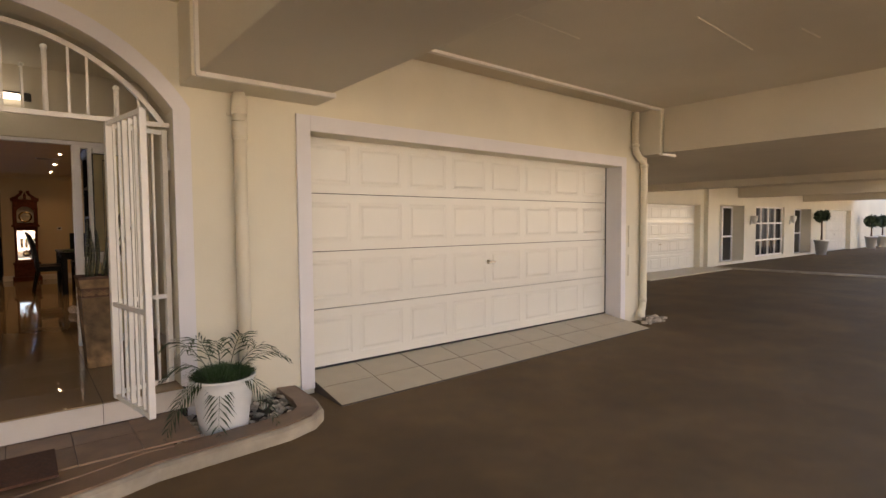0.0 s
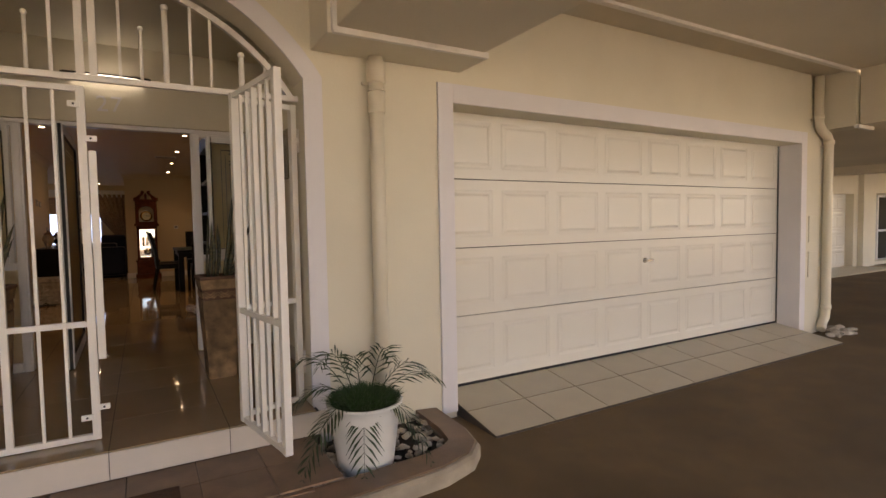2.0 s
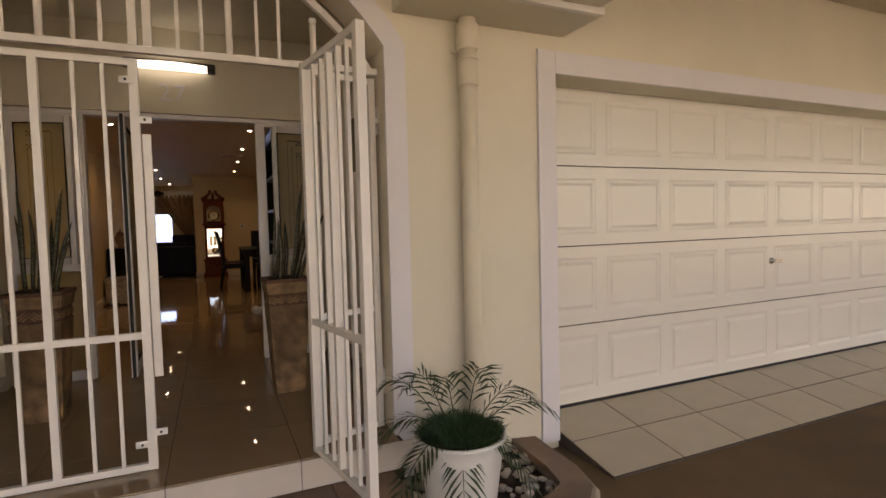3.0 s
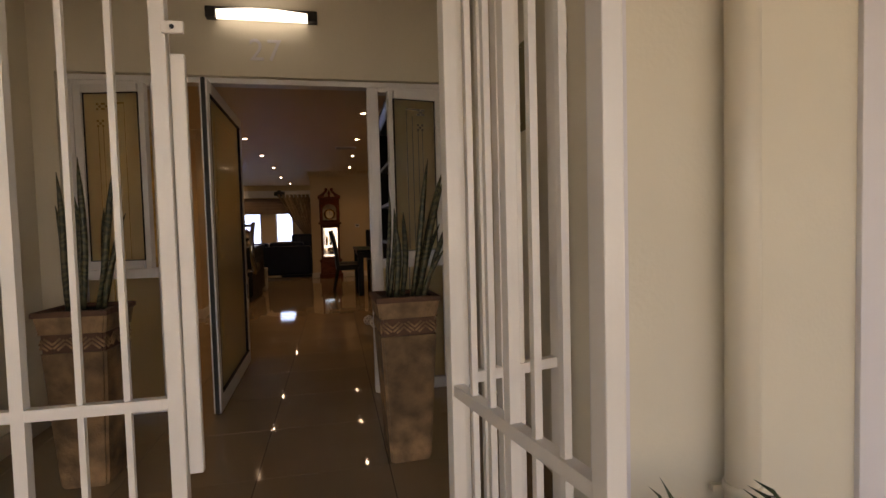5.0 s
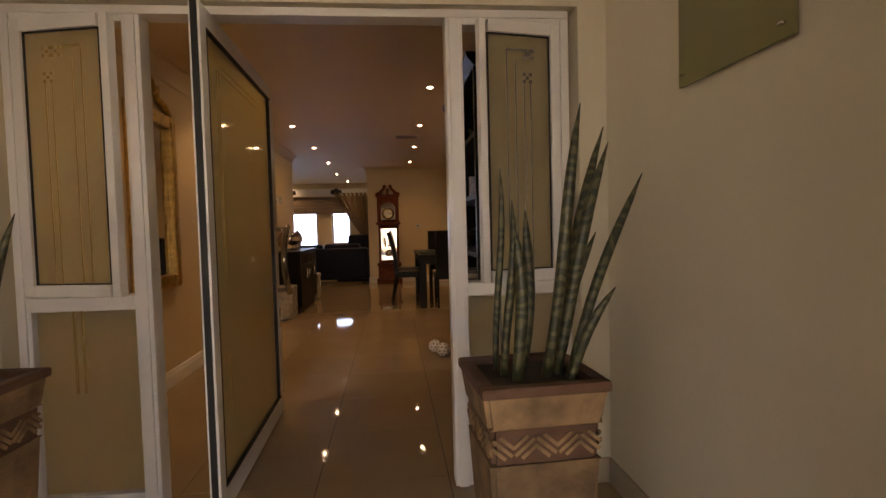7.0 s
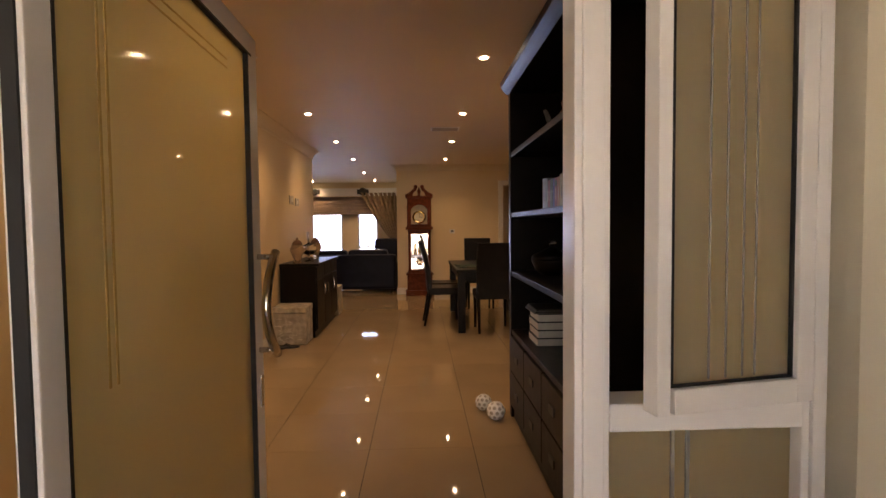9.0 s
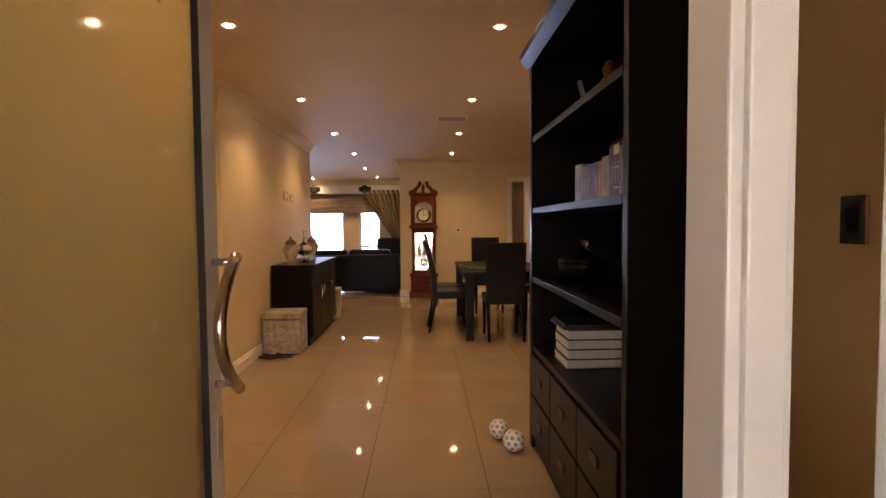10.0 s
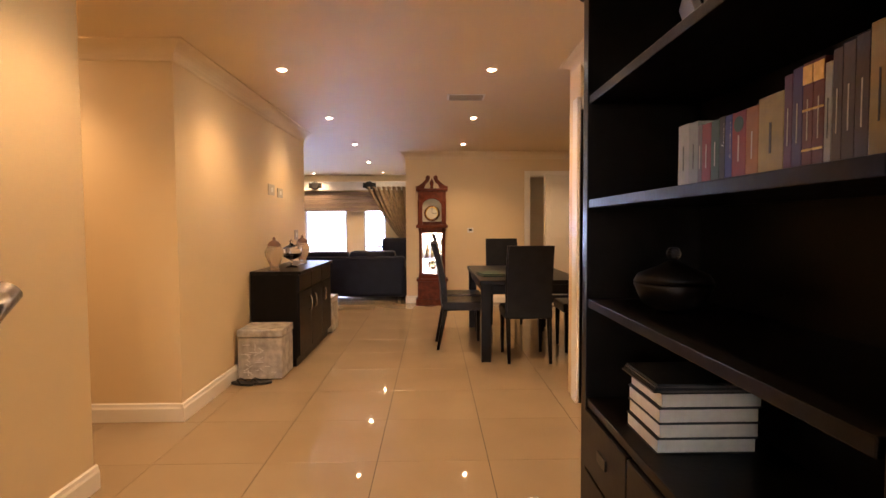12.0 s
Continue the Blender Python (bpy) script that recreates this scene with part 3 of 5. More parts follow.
solid("wall_hall_left", B(-1.45, -1.27, 7.1, 9.77, -0.3, IZ), M_IN, "cream hall wall", "wall")
solid("wall_hall_left", B(-1.45, -1.27, 10.66, 14.0, -0.3, IZ), M_IN, "cream hall wall above the sideboard", "wall")
solid("wall_passage", B(-3.6, -1.45, 10.66, 10.8, -0.3, IZ), M_IN, "cream wall of the side passage", "wall")
solid("wall_passage", B(-3.6, -1.45, 9.6, 9.77, -0.3, IZ), M_IN, "cream wall of the side passage", "wall")
solid("wall_passage_end", B(-3.8, -3.6, 9.6, 10.8, -0.3, IZ), M_IN, "cream end wall of the passage", "wall")
holes_wall_y = bmesh.new()
box(holes_wall_y, 1.43, 1.6, 7.1, 10.0, -0.3, IZ)
box(holes_wall_y, 1.40, 1.6, 10.9, 11.18, -0.3, IZ)
box(holes_wall_y, 1.43, 1.6, 10.0, 10.9, 2.06, IZ)
solid("wall_hall_right", holes_wall_y, M_IN, "cream hall wall with a white-framed doorway", "wall")
solid("wall_dining_near", B(1.6, 5.0, 10.95, 11.18, -0.3, IZ), M_IN, "cream near wall of the dining room", "wall")
solid("wall_dining_right", B(4.6, 4.8, 11.08, 15.7, -0.3, IZ), M_IN, "cream side wall of the dining room", "wall")
holes_wall("wall_back", -0.06, 4.8, 15.72, 15.9, -0.3, IZ, [(1.95, 2.8, -0.3, 2.04)], M_IN, "cream back wall behind the clock")
solid("wall_living_stub", B(-0.06, 0.12, 15.9, 19.5, -0.3, IZ), M_IN, "cream side wall of the living room", "wall")
solid("wall_living_near", B(-7, -1.45, 13.85, 14.0, -0.3, IZ), M_IN, "cream near wall of the living room", "wall")
solid("wall_living_left", B(-7.2, -7, 13.85, 19.7, -0.3, IZ), M_IN, "cream side wall of the living room", "wall")
holes_wall("wall_window", -7, 0.12, 19.5, 19.7, -0.3, IZ, [(-4.6, -1.63, 0.1, 1.64), (-1.25, -0.72, 0.4, 1.64)], M_IN, "living-room wall with bright windows")
solid("backdrop", B(-12, 6, 24, 24.05, -4, 8), M_SKYB, "bright washed-out daylight outside", "backdrop")
# Added close behind the door opening: stops sky light, catches the dining lamps.
solid("doorway_light_stop", box(box(B(1.6, 3.2, 16.3, 16.4, -0.3, IZ), 1.5, 1.6, 15.9, 16.4, -0.3, IZ), 3.2, 3.3, 15.9, 16.4, -0.3, IZ), M_IN, "cream walls added behind the doorway to stop sky light leaking in", "wall")
jb = bmesh.new()
for y0, y1 in ((9.91, 10.0), (10.9, 11.02)):
    box(jb, 1.378, 1.432, y0, y1, 0, 2.15, bev=0.004)
box(jb, 1.405, 1.432, 10.0, 10.9, 2.06, 2.15, bev=0.004)
box(jb, 1.43, 1.6, 10.87, 10.9, 0, 2.06)
solid("architrave", jb, M_SKIRT, "white timber architrave of the doorway", "trim")
d = thing("hall_door", (1.56, 10.0, 0), "plain white closed door in the hall", "door")
part("leaf", B(-0.02, 0.02, 0.005, 0.865, 0.01, 2.055, bev=0.002), M_SKIRT, d)


def skirt(x0, y0, x1, y1, nx, ny, h=0.12):
    """A moulded white skirting along a wall line; (nx, ny) points into the room."""
    b = bmesh.new()
    n = Vector((nx, ny, 0))
    line = [(0.0, 0), (0.018, 0), (0.018, h * 0.7), (0.012, h * 0.8), (0.010, h * 0.95), (0.0, h)]
    a = [b.verts.new(Vector((x0, y0, z)) + n * d) for d, z in line]
    c = [b.verts.new(Vector((x1, y1, z)) + n * d) for d, z in line]
    for k in range(len(line) - 1):
        b.faces.new((a[k], c[k], c[k + 1], a[k + 1]))
    b.faces.new(a)
    b.faces.new(c[::-1])
    bmesh.ops.recalc_face_normals(b, faces=b.faces[:])
    solid("baseboard", b, M_SKIRT, "white moulded skirting board", "baseboard")


def cove(x0, y0, x1, y1, nx, ny, m0=0, m1=0, r=0.11):
    b = bmesh.new()
    n = Vector((nx, ny, 0))
    line = [(0.0, -r), (0.006, -r)] + [(0.012 + (r - 0.012) * (1 - math.cos(t)), -r + 0.012 + (r - 0.02) * math.sin(t)) for t in [k * math.pi / 12 for k in range(7)]] + [(r, 0), (0, 0)]
    along = Vector((x1 - x0, y1 - y0, 0)).normalized()
    a = [b.verts.new(Vector((x0, y0, IZ + z)) + n * d - along * d * m0) for d, z in line]
    c = [b.verts.new(Vector((x1, y1, IZ + z)) + n * d + along * d * m1) for d, z in line]
    for k in range(len(line) - 1):
        b.faces.new((a[k], c[k], c[k + 1], a[k + 1]))
    bmesh.ops.recalc_face_normals(b, faces=b.faces[:])
    solid("cornice", b, M_CEIL, "cream moulded plaster cornice", "trim")


for a in ((-1.27, 7.1, -1.27, 9.788, 1, 0), (-1.27, 10.642, -1.27, 14.0, 1, 0), (-3.6, 10.66, -1.27, 10.66, 0, -1), (-3.6, 9.77, -1.27, 9.77, 0, 1), (1.43, 7.1, 1.43, 9.9, -1, 0), (1.43, 11.0, 1.43, 11.08, -1, 0), (-0.06, 15.72, 1.93, 15.72, 0, -1), (2.82, 15.72, 4.6, 15.72, 0, -1), (4.6, 11.08, 4.6, 15.7, -1, 0), (-0.06, 15.72, -0.06, 19.5, -1, 0)):
    skirt(*a)
for a in ((-1.27, 7.1, -1.27, 9.77, 1, 0, 0, 1), (-3.6, 9.77, -1.27, 9.77, 0, 1, 0, 1), (-1.27, 10.66, -1.27, 14.0, 1, 0, 1, 0), (-3.6, 10.66, -1.27, 10.66, 0, -1, 0, 1), (1.43, 7.1, 1.43, 11.08, -1, 0, 0, 1), (-0.06, 15.72, 4.6, 15.72, 0, -1, 1, 0), (4.6, 11.08, 4.6, 15.72, -1, 0), (-0.06, 15.72, -0.06, 19.5, -1, 0, 1, 0), (1.43, 11.08, 4.6, 11.08, 0, 1, 1, 0)):
    cove(*a)

# ---- security gate in the arch ----
GY = 4.945


def bar(bm, x0, x1, z0, z1, y=GY, t=0.012):
    box(bm, x0, x1, y - t, y + t, z0, z1, bev=0.002)
    return bm


def gate_panel(parent, length, z0, z1, n, bw=0.016, pw=0.04):
    """A panel that runs along its own x from 0 to length."""
    for x in (0, length - pw):
        part("post", B(x, x + pw, -pw / 2, pw / 2, z0, z1, bev=0.003), M_STEEL, parent)
    for z in (z0 + 0.0, z0 + 0.66, z1 - 0.035):
        part("rail", B(pw, length - pw, -0.015, 0.015, z, z + 0.032, bev=0.002), M_STEEL, parent)
    for k in range(n):
        x = pw + (length - 2 * pw) * (k + 1) / (n + 1)
        thick = bw * (1.7 if k == n // 2 else 1)
        part("bar", B(x - thick / 2, x + thick / 2, -thick / 2, thick / 2, z0 + 0.03, z1 - 0.03), M_STEEL, parent)


g = thing("folding_gate", (1.16, GY, 0), "white steel folding security gate, folded open", "gate", rz=196.8)
gate_panel(g, 0.41, 0.01, 1.96, 4)
for z in (0.25, 1.72):
    hb = bmesh.new()
    box(hb, -0.05, 0.01, -0.015, 0.015, z, z + 0.03, bev=0.003)
    lathe(hb, [(0.012, -0.06), (0.012, 0.09)], 10, (-0.02, 0.0, z))
    part("hinge", hb, M_STEEL, g, "white steel hinge")
g2 = thing("folding_gate", (0.757, 4.79, 0), "white steel gate leaf swung out towards the driveway", "gate", rz=-80)
gate_panel(g2, 0.67, 0.005, 1.96, 5)
g3 = thing("folding_gate", (-0.95, GY, 0), "white steel gate leaf, closed and bolted in the arch", "gate")
for x in (0.0, 0.935):
    part("post", B(x, x + 0.04, -0.02, 0.02, 0.005, 1.955, bev=0.003), M_STEEL, g3)
for z in (0.005, 0.64, 1.923):
    part("rail", B(0.04, 0.935, -0.015, 0.015, z, z + 0.032, bev=0.002), M_STEEL, g3)
for x, thick in ((0.115, 0.016), (0.225, 0.016), (0.335, 0.016), (0.45, 0.016), (0.573, 0.032), (0.717, 0.016), (0.832, 0.016)):
    part("bar", B(x - thick / 2, x + thick / 2, -thick / 2, thick / 2, 0.03, 1.93), M_STEEL, g3)
part("cover_strip", B(0.978, 1.016, -0.005, 0.02, 0.45, 1.61, bev=0.004), M_STEEL, g3, "white cover strip beside the lock")
for x, z in ((0.996, 1.672), (0.996, 0.188), (0.925, 1.853), (0.915, 0.138)):
    lp = part("lock_plate", B(x - 0.028, x + 0.028, -0.032, -0.021, z - 0.016, z + 0.016, bev=0.002), M_STEEL, g3)
    bolt = lathe(bmesh.new(), [(0.006, 0), (0.006, 0.004)], 10)
    bolt.transform(pose(x, -0.032, z, 90, 0, 0))
    part("bolt", bolt, M_BLACK, lp)
tr = thing("gate_fanlight", (AX, GY, 1.985), "white steel fanlight grille filling the arch over the gate", "gate")
part("rail", B(-AW, AW, -0.015, 0.015, 0.0, 0.035, bev=0.003), M_STEEL, tr)
ab = bmesh.new()
RIM = 1.285
rim = [(x - AX, z - 1.985) for x, z in arch(1.08, RIM)]
for p, q in zip(rim, rim[1:]):
    v = Vector((q[0] - p[0], 0, q[1] - p[1]))
    m = Matrix.Translation((p[0], 0, p[1])) @ Matrix.Rotation(-math.atan2(v.z, v.x), 4, "Y")
    box(ab, -0.004, v.length + 0.004, -0.018, 0.018, 0.0, 0.035, m=m)
part("arch_rim", ab, M_STEEL, tr)


def rim_height(x):
    return AC + math.sqrt((RIM - 0.02) ** 2 - x ** 2) - 1.985


for x in (-0.058, 0.003):
    part("post", B(x - 0.018, x + 0.018, -0.02, 0.02, 0.03, rim_height(x)), M_STEEL, tr)
MIDX = -0.028
for off in (0.157, 0.518, 0.627, 0.94):
    for x in (MIDX - off, MIDX + off):
        part("bar", B(x - 0.008, x + 0.008, -0.008, 0.008, 0.03, rim_height(x)), M_STEEL, tr)
for off, h, rb_ in ((0.262, 0.335, 0.0095), (0.387, 0.475, 0.0165), (0.80, 0.26, 0.0165)):
    for x in (MIDX - off, MIDX + off):
        bmr = tube(bmesh.new(), [(x, 0, 0.03), (x, 0, h - 0.02)], rb_, 10)
        rk_ = max(rb_ * 1.35, 0.016)
        lathe(bmr, [(0.002, -rk_), (rk_ * 0.75, -rk_ * 0.7), (rk_, 0), (rk_ * 0.75, rk_ * 0.7), (0.002, rk_)], 14, (x, 0, h - 0.01))
        part("ball_bar", bmr, M_STEEL, tr)

# ---- lamp, house number, picture in the lobby ----
l = thing("wall_light", (0.06, 6.87, 2.405), "curved fluorescent wall light with a dark cap, switched on", "lamp")
cb = bmesh.new()
for a, b in ((-0.33, -0.27), (0.27, 0.33)):
    box(cb, a, b, -0.06, 0.0, 0.02, 0.085, bev=0.004)
box(cb, -0.32, 0.32, -0.02, 0.0, 0.03, 0.10, bev=0.004)
part("cap", cb, M_BLACK, l, "dark metal end caps")
db = bmesh.new()
n = 12
pts = [(-0.28 + 0.56 * k / n, -0.035 - 0.05 * math.sin(math.pi * k / n)) for k in range(n + 1)]
prism(db, [(p[0], p[1]) for p in pts] + [(0.28, -0.02), (-0.28, -0.02)], 0.022, 0.075)
part("diffuser", db, M_TUBE, l, "glowing white diffuser")


def text(s, size, depth, material, parent, loc, rot, name="digit"):
    cu = bpy.data.curves.new("digit", "FONT")
    cu.body, cu.size, cu.extrude = s, size, depth
    ob = bpy.data.objects.new("digit", cu)
    me = bpy.data.meshes.new_from_object(ob)
    me.materials.append(material)
    bpy.data.objects.remove(ob)
    o2 = new(name, me)
    o2.parent = parent
    o2.matrix_basis = pose(*loc, *rot)
    return o2


num = thing("house_number", (0.04, 6.865, 2.19), "pale metal house number 27 on the wall", "sign")
text("2", 0.19, 0.003, M_TRIMP, num, (-0.075, 0, 0), (90, 0, 0))
text("7", 0.19, 0.003, M_TRIMP, num, (0.03, 0, 0), (90, 0, 0))
pic = thing("glass_picture", (1.384, 6.02, 1.58), "greenish glass picture panel on the lobby wall", "picture")
part("sheet", B(-0.02, -0.008, -0.24, 0.24, 0, 0.42, bev=0.002), M_PLAQ, pic)
part("image", B(-0.006, -0.001, -0.20, 0.20, 0.05, 0.36), mat("faded_picture", (0.10, 0.085, 0.05), 0.4, 0.6, 5, 0.0, 20, stain=0.4), pic, "dim landscape print")
for y in (-0.21, 0.21):
    for z in (0.03, 0.39):
        part("stud", lathe(bmesh.new(), [(0.01, 0), (0.01, 0.006)], 10, (-0.026, y, z)), M_CHROME, pic)

# ---- glazed entrance ----
FX0, FX1, MZ = -1.09, 1.235, 2.055
fr = thing("entrance_frame", (0, FY, 0), "white aluminium entrance frame with frosted side lights", "door frame")
for x0, x1 in ((FX0, FX0 + 0.055), (-0.63, -0.56), (0.69, 0.765), (FX1 - 0.055, FX1)):
    part("mullion", B(x0, x1, -0.03, 0.06, 0, MZ, bev=0.004), M_ALU, fr)
    part("bead", B(x0 + 0.015, x1 - 0.015, -0.042, -0.03, 0, MZ - 0.004, bev=0.003), M_ALU, fr)
part("head", B(FX0, FX1, -0.034, 0.064, MZ, MZ + 0.035, bev=0.004), M_ALU, fr)
for x0, x1 in ((FX0 + 0.055, -0.63), (0.765, FX1 - 0.055)):
    part("transom", B(x0, x1, -0.032, 0.055, 0.85, 0.91, bev=0.004), M_ALU, fr)
    part("sill", B(x0, x1, -0.032, 0.055, 0.0, 0.075, bev=0.004), M_ALU, fr)
    part("top_rail", B(x0, x1, -0.032, 0.055, MZ - 0.03, MZ, bev=0.004), M_ALU, fr)
    p = part("pane", B(x0, x1, 0.005, 0.013, 0.075, 0.85), M_FROST, fr, "frosted glass")
    eb = bmesh.new()
    for k in (0.36, 0.44):
        xx = x0 + (x1 - x0) * k
        box(eb, xx - 0.004, xx + 0.004, -0.002, 0.004, 0.5, 0.85)
    part("etched_line", eb, M_ETCH_DIM if x0 > 0 else M_ETCH_LIT, fr)


def sash(hx, sign, ang, w=0.42, st=0.045):
    """A side-hung frosted sash with etched lines, hinged at hx and ajar."""
    s = thing("window_sash", (hx, FY - 0.03, 0.915), "white framed frosted sash, ajar, with etched lines", "window", "side sashes", rz=ang)
    h = MZ - 0.03 - 0.92
    q = -1 if sign < 0 else 1

    def bx(a, b, y0, y1, z0, z1, bev=0.003):
        lo, hi = sorted((q * a, q * b))
        return B(lo, hi, y0, y1, z0, z1, bev=bev)
    for a, b, z0, z1 in ((0, st, 0, h), (w - st * 0.75, w, 0, h), (st, w - st, 0, 0.05), (st, w - st, h - 0.05, h)):
        part("sash_frame", bx(a, b, -0.025, 0.02, z0, z1), M_ALU, s)
    for a, b, z0, z1 in ((st, st + 0.005, 0.05, h - 0.05), (w - st - 0.005, w - st, 0.05, h - 0.05), (st + 0.005, w - st - 0.005, 0.05, 0.055), (st + 0.005, w - st - 0.005, h - 0.055, h - 0.05)):
        part("gasket", bx(a, b, -0.012, 0.010, z0, z1, 0.0), M_RUB, s, "thin black glazing gasket")
    part("pane", bx(st, w - st, -0.004, 0.004, 0.05, h - 0.05, 0.0), M_FROST, s, "frosted glass")
    e = bmesh.new()
    for a in (w - 0.13, w - 0.17):
        lo, hi = sorted((q * (a - 0.0018), q * (a + 0.0018)))
        box(e, lo, hi, -0.0075, -0.0045, 0.06, h - 0.16 + (0.05 if a > w - 0.15 else 0.0))
    for a in (0.13, 0.16):
        lo, hi = sorted((q * (a - 0.0016), q * (a + 0.0016)))
        box(e, lo, hi, -0.0075, -0.0045, 0.06, h - 0.24)
    lo, hi = sorted((q * (w - 0.21), q * (w - 0.128)))
    box(e, lo, hi, -0.0075, -0.0045, h - 0.118, h - 0.108)
    for a, z in ((w - 0.235, h - 0.13), (0.145, h - 0.13), (0.145, h - 0.23)):
        for k in range(3):
            for j in range(3):
                if (k + j) % 2 == 0:
                    lo, hi = sorted((q * (a - 0.022 + k * 0.015), q * (a - 0.009 + k * 0.015)))
                    box(e, lo, hi, -0.0075, -0.0045, z - 0.022 + j * 0.015, z - 0.009 + j * 0.015)
    part("etching", e, M_ETCH_DIM if sign < 0 else M_ETCH_LIT, s, "etched lines and squares")


sash(FX1 - 0.055, -1, 11, 0.37, 0.04)
sash(FX0 + 0.055, 1, -12)

dr = thing("pivot_door", (-0.285, 6.75, 0), "white framed frosted glass pivot door standing open", "door", rz=1.0)
DL, DH = 1.30, 2.045
for y0, y1, z0, z1 in ((0, 0.07, 0.012, DH), (DL - 0.11, DL, 0.012, DH), (0.07, DL - 0.07, 0.012, 0.12), (0.07, DL - 0.07, DH - 0.08, DH)):
    part("door_frame", B(-0.022, 0.022, y0, y1, z0, z1, bev=0.004), M_ALU, dr)
for y0, y1 in ((-0.007, 0.001), (DL - 0.001, DL + 0.007)):
    part("edge_seal", B(-0.012, 0.012, y0, y1, 0.012, DH), M_RUB, dr, "black edge seal")
sb = bmesh.new()
for y0, y1, z0, z1 in ((0.068, 0.076, 0.12, DH - 0.08), (DL - 0.118, DL - 0.110, 0.12, DH - 0.08), (0.07, DL - 0.07, 0.118, 0.126), (0.07, DL - 0.07, DH - 0.086, DH - 0.078)):
    box(sb, -0.0235, 0.0235, y0, y1, z0, z1)
part("gasket", sb, M_RUB, dr, "black glazing gasket")
part("pane", B(-0.005, 0.005, 0.07, DL - 0.11, 0.12, DH - 0.08), M_FROST, dr, "frosted glass")
eb = bmesh.new()
for y in (0.23, 0.26):
    box(eb, 0.0055, 0.0075, y - 0.004, y + 0.004, 0.95, 1.85)
    box(eb, 0.0055, 0.0075, y - 0.004, y + 0.004, 0.35, 0.62)
box(eb, 0.0055, 0.0075, 0.30, 1.0, 1.875, 1.88)
box(eb, 0.0055, 0.0075, 0.30, 1.0, 1.845, 1.85)
part("etching", eb, M_ETCH_LIT, dr, "etched clear lines, coloured by the lamplit hall behind")
for sx in (1, -1):
    hb = bmesh.new()
    bow = [(sx * 0.092, DL + 0.01 - 0.205 * math.sin(math.pi * (0.06 + 0.88 * k / 16)) ** 0.8, 1.185 - 0.415 * k / 16) for k in range(17)]
    tube(hb, bow, 0.018, 14)
    for z in (1.168, 0.788):
        tube(hb, [(sx * 0.02, DL - 0.05, z), (sx * 0.09, DL - 0.05, z)], 0.012, 10)
    part("pull_handle", hb, M_CHROME, dr, "curved brushed steel pull handle")
part("lock", B(0.020, 0.026, DL - 0.055, DL - 0.02, 0.55, 0.68, bev=0.003), M_CHROME, dr, "steel lock plate")


# ---- tall planters with snake plants ----
CARVE_LONG = mesh("carving", B(-0.0042, 0.0042, -0.003, 0.004, -0.030, 0.030), M_TERRA)
CARVE_SHORT = mesh("carving", B(-0.0042, 0.0042, -0.003, 0.004, -0.022, 0.022), M_TERRA)


def planter(x, y, label, rz):
    p = thing("tall_planter", (x, y, 0), label, "planter", "tall planters", rz=rz)

    def taper(levels):
        b = bmesh.new()
        rings = [[b.verts.new((sx * w, sy * w, z)) for sx, sy in ((-1, -1), (1, -1), (1, 1), (-1, 1))] for w, z in levels]
        for r0, r1 in zip(rings, rings[1:]):
            for k in range(4):
                b.faces.new((r0[k], r0[(k + 1) % 4], r1[(k + 1) % 4], r1[k]))
        b.faces.new(rings[0][::-1])
        b.faces.new(rings[-1])
        ve = [e for e in b.edges if abs(e.verts[0].co.z - e.verts[1].co.z) > 0.01]
        bmesh.ops.bevel(b, geom=ve, offset=0.012, segments=2, affect="EDGES")
        return b
    part("body", taper([(0.095, 0), (0.10, 0.02), (0.132, 0.613), (0.132, 0.615)]), M_TERRA, p)
    part("band", taper([(0.1275, 0.617), (0.131, 0.697)]), M_TERRAD, p, "dark carved band")
    for side in range(4):
        m = Matrix.Rotation(side * math.pi / 2, 4, "Z")
        for k in range(5):
            tilt = radians(50 if k % 2 else -50)
            for j in (-1, 0, 1):
                c_ = piece("carving", CARVE_LONG if j == 0 else CARVE_SHORT, p)
                c_.matrix_basis = m @ Matrix.Translation((-0.104 + k * 0.052, -0.130, 0.657)) @ Matrix.Rotation(tilt, 4, "Y") @ Matrix.Translation((j * 0.0155, 0, 0))
    part("collar", taper([(0.134, 0.699), (0.137, 0.705), (0.147, 0.775), (0.147, 0.777)]), M_TERRA, p)
    rim_b = bmesh.new()
    for a in ((-0.153, 0.153, -0.153, -0.118), (-0.153, 0.153, 0.118, 0.153), (-0.153, -0.118, -0.118, 0.118), (0.118, 0.153, -0.118, 0.118)):
        box(rim_b, *a, 0.774, 0.80, bev=0.008)
    part("rim", rim_b, M_TERRAD, p, "dark worn square rim")
    part("soil", B(-0.12, 0.12, -0.12, 0.12, 0.774, 0.782), M_SOIL, p, "dark potting soil")
    return p


def snake_plant(x, y, seed, specs):
    p = thing("snake_plant", (x, y, 0.776), "snake plant with tall pointed mottled leaves in the planter", "plant", "snake plants")
    for (dx, dy, lean_x, lean_y, h, r) in specs:
        pts, rad = [], []
        for k in range(9):
            t = k / 8
            pts.append((dx + lean_x * t + 0.012 * math.sin(t * 4 + dx * 30), dy + lean_y * t, 1.06 * h * t))
            rad.append(0.64 * r * (0.9 + 0.3 * math.sin(t * 2.4)) * (1 - t ** 6) + 0.0012)
        part("leaf", tube(bmesh.new(), pts, rad, 9), M_SNAKE, p)


RPX, RPY = 0.77, 5.93
planter(RPX, RPY, "tall tapered terracotta planter with a carved band, beside the door", 3)
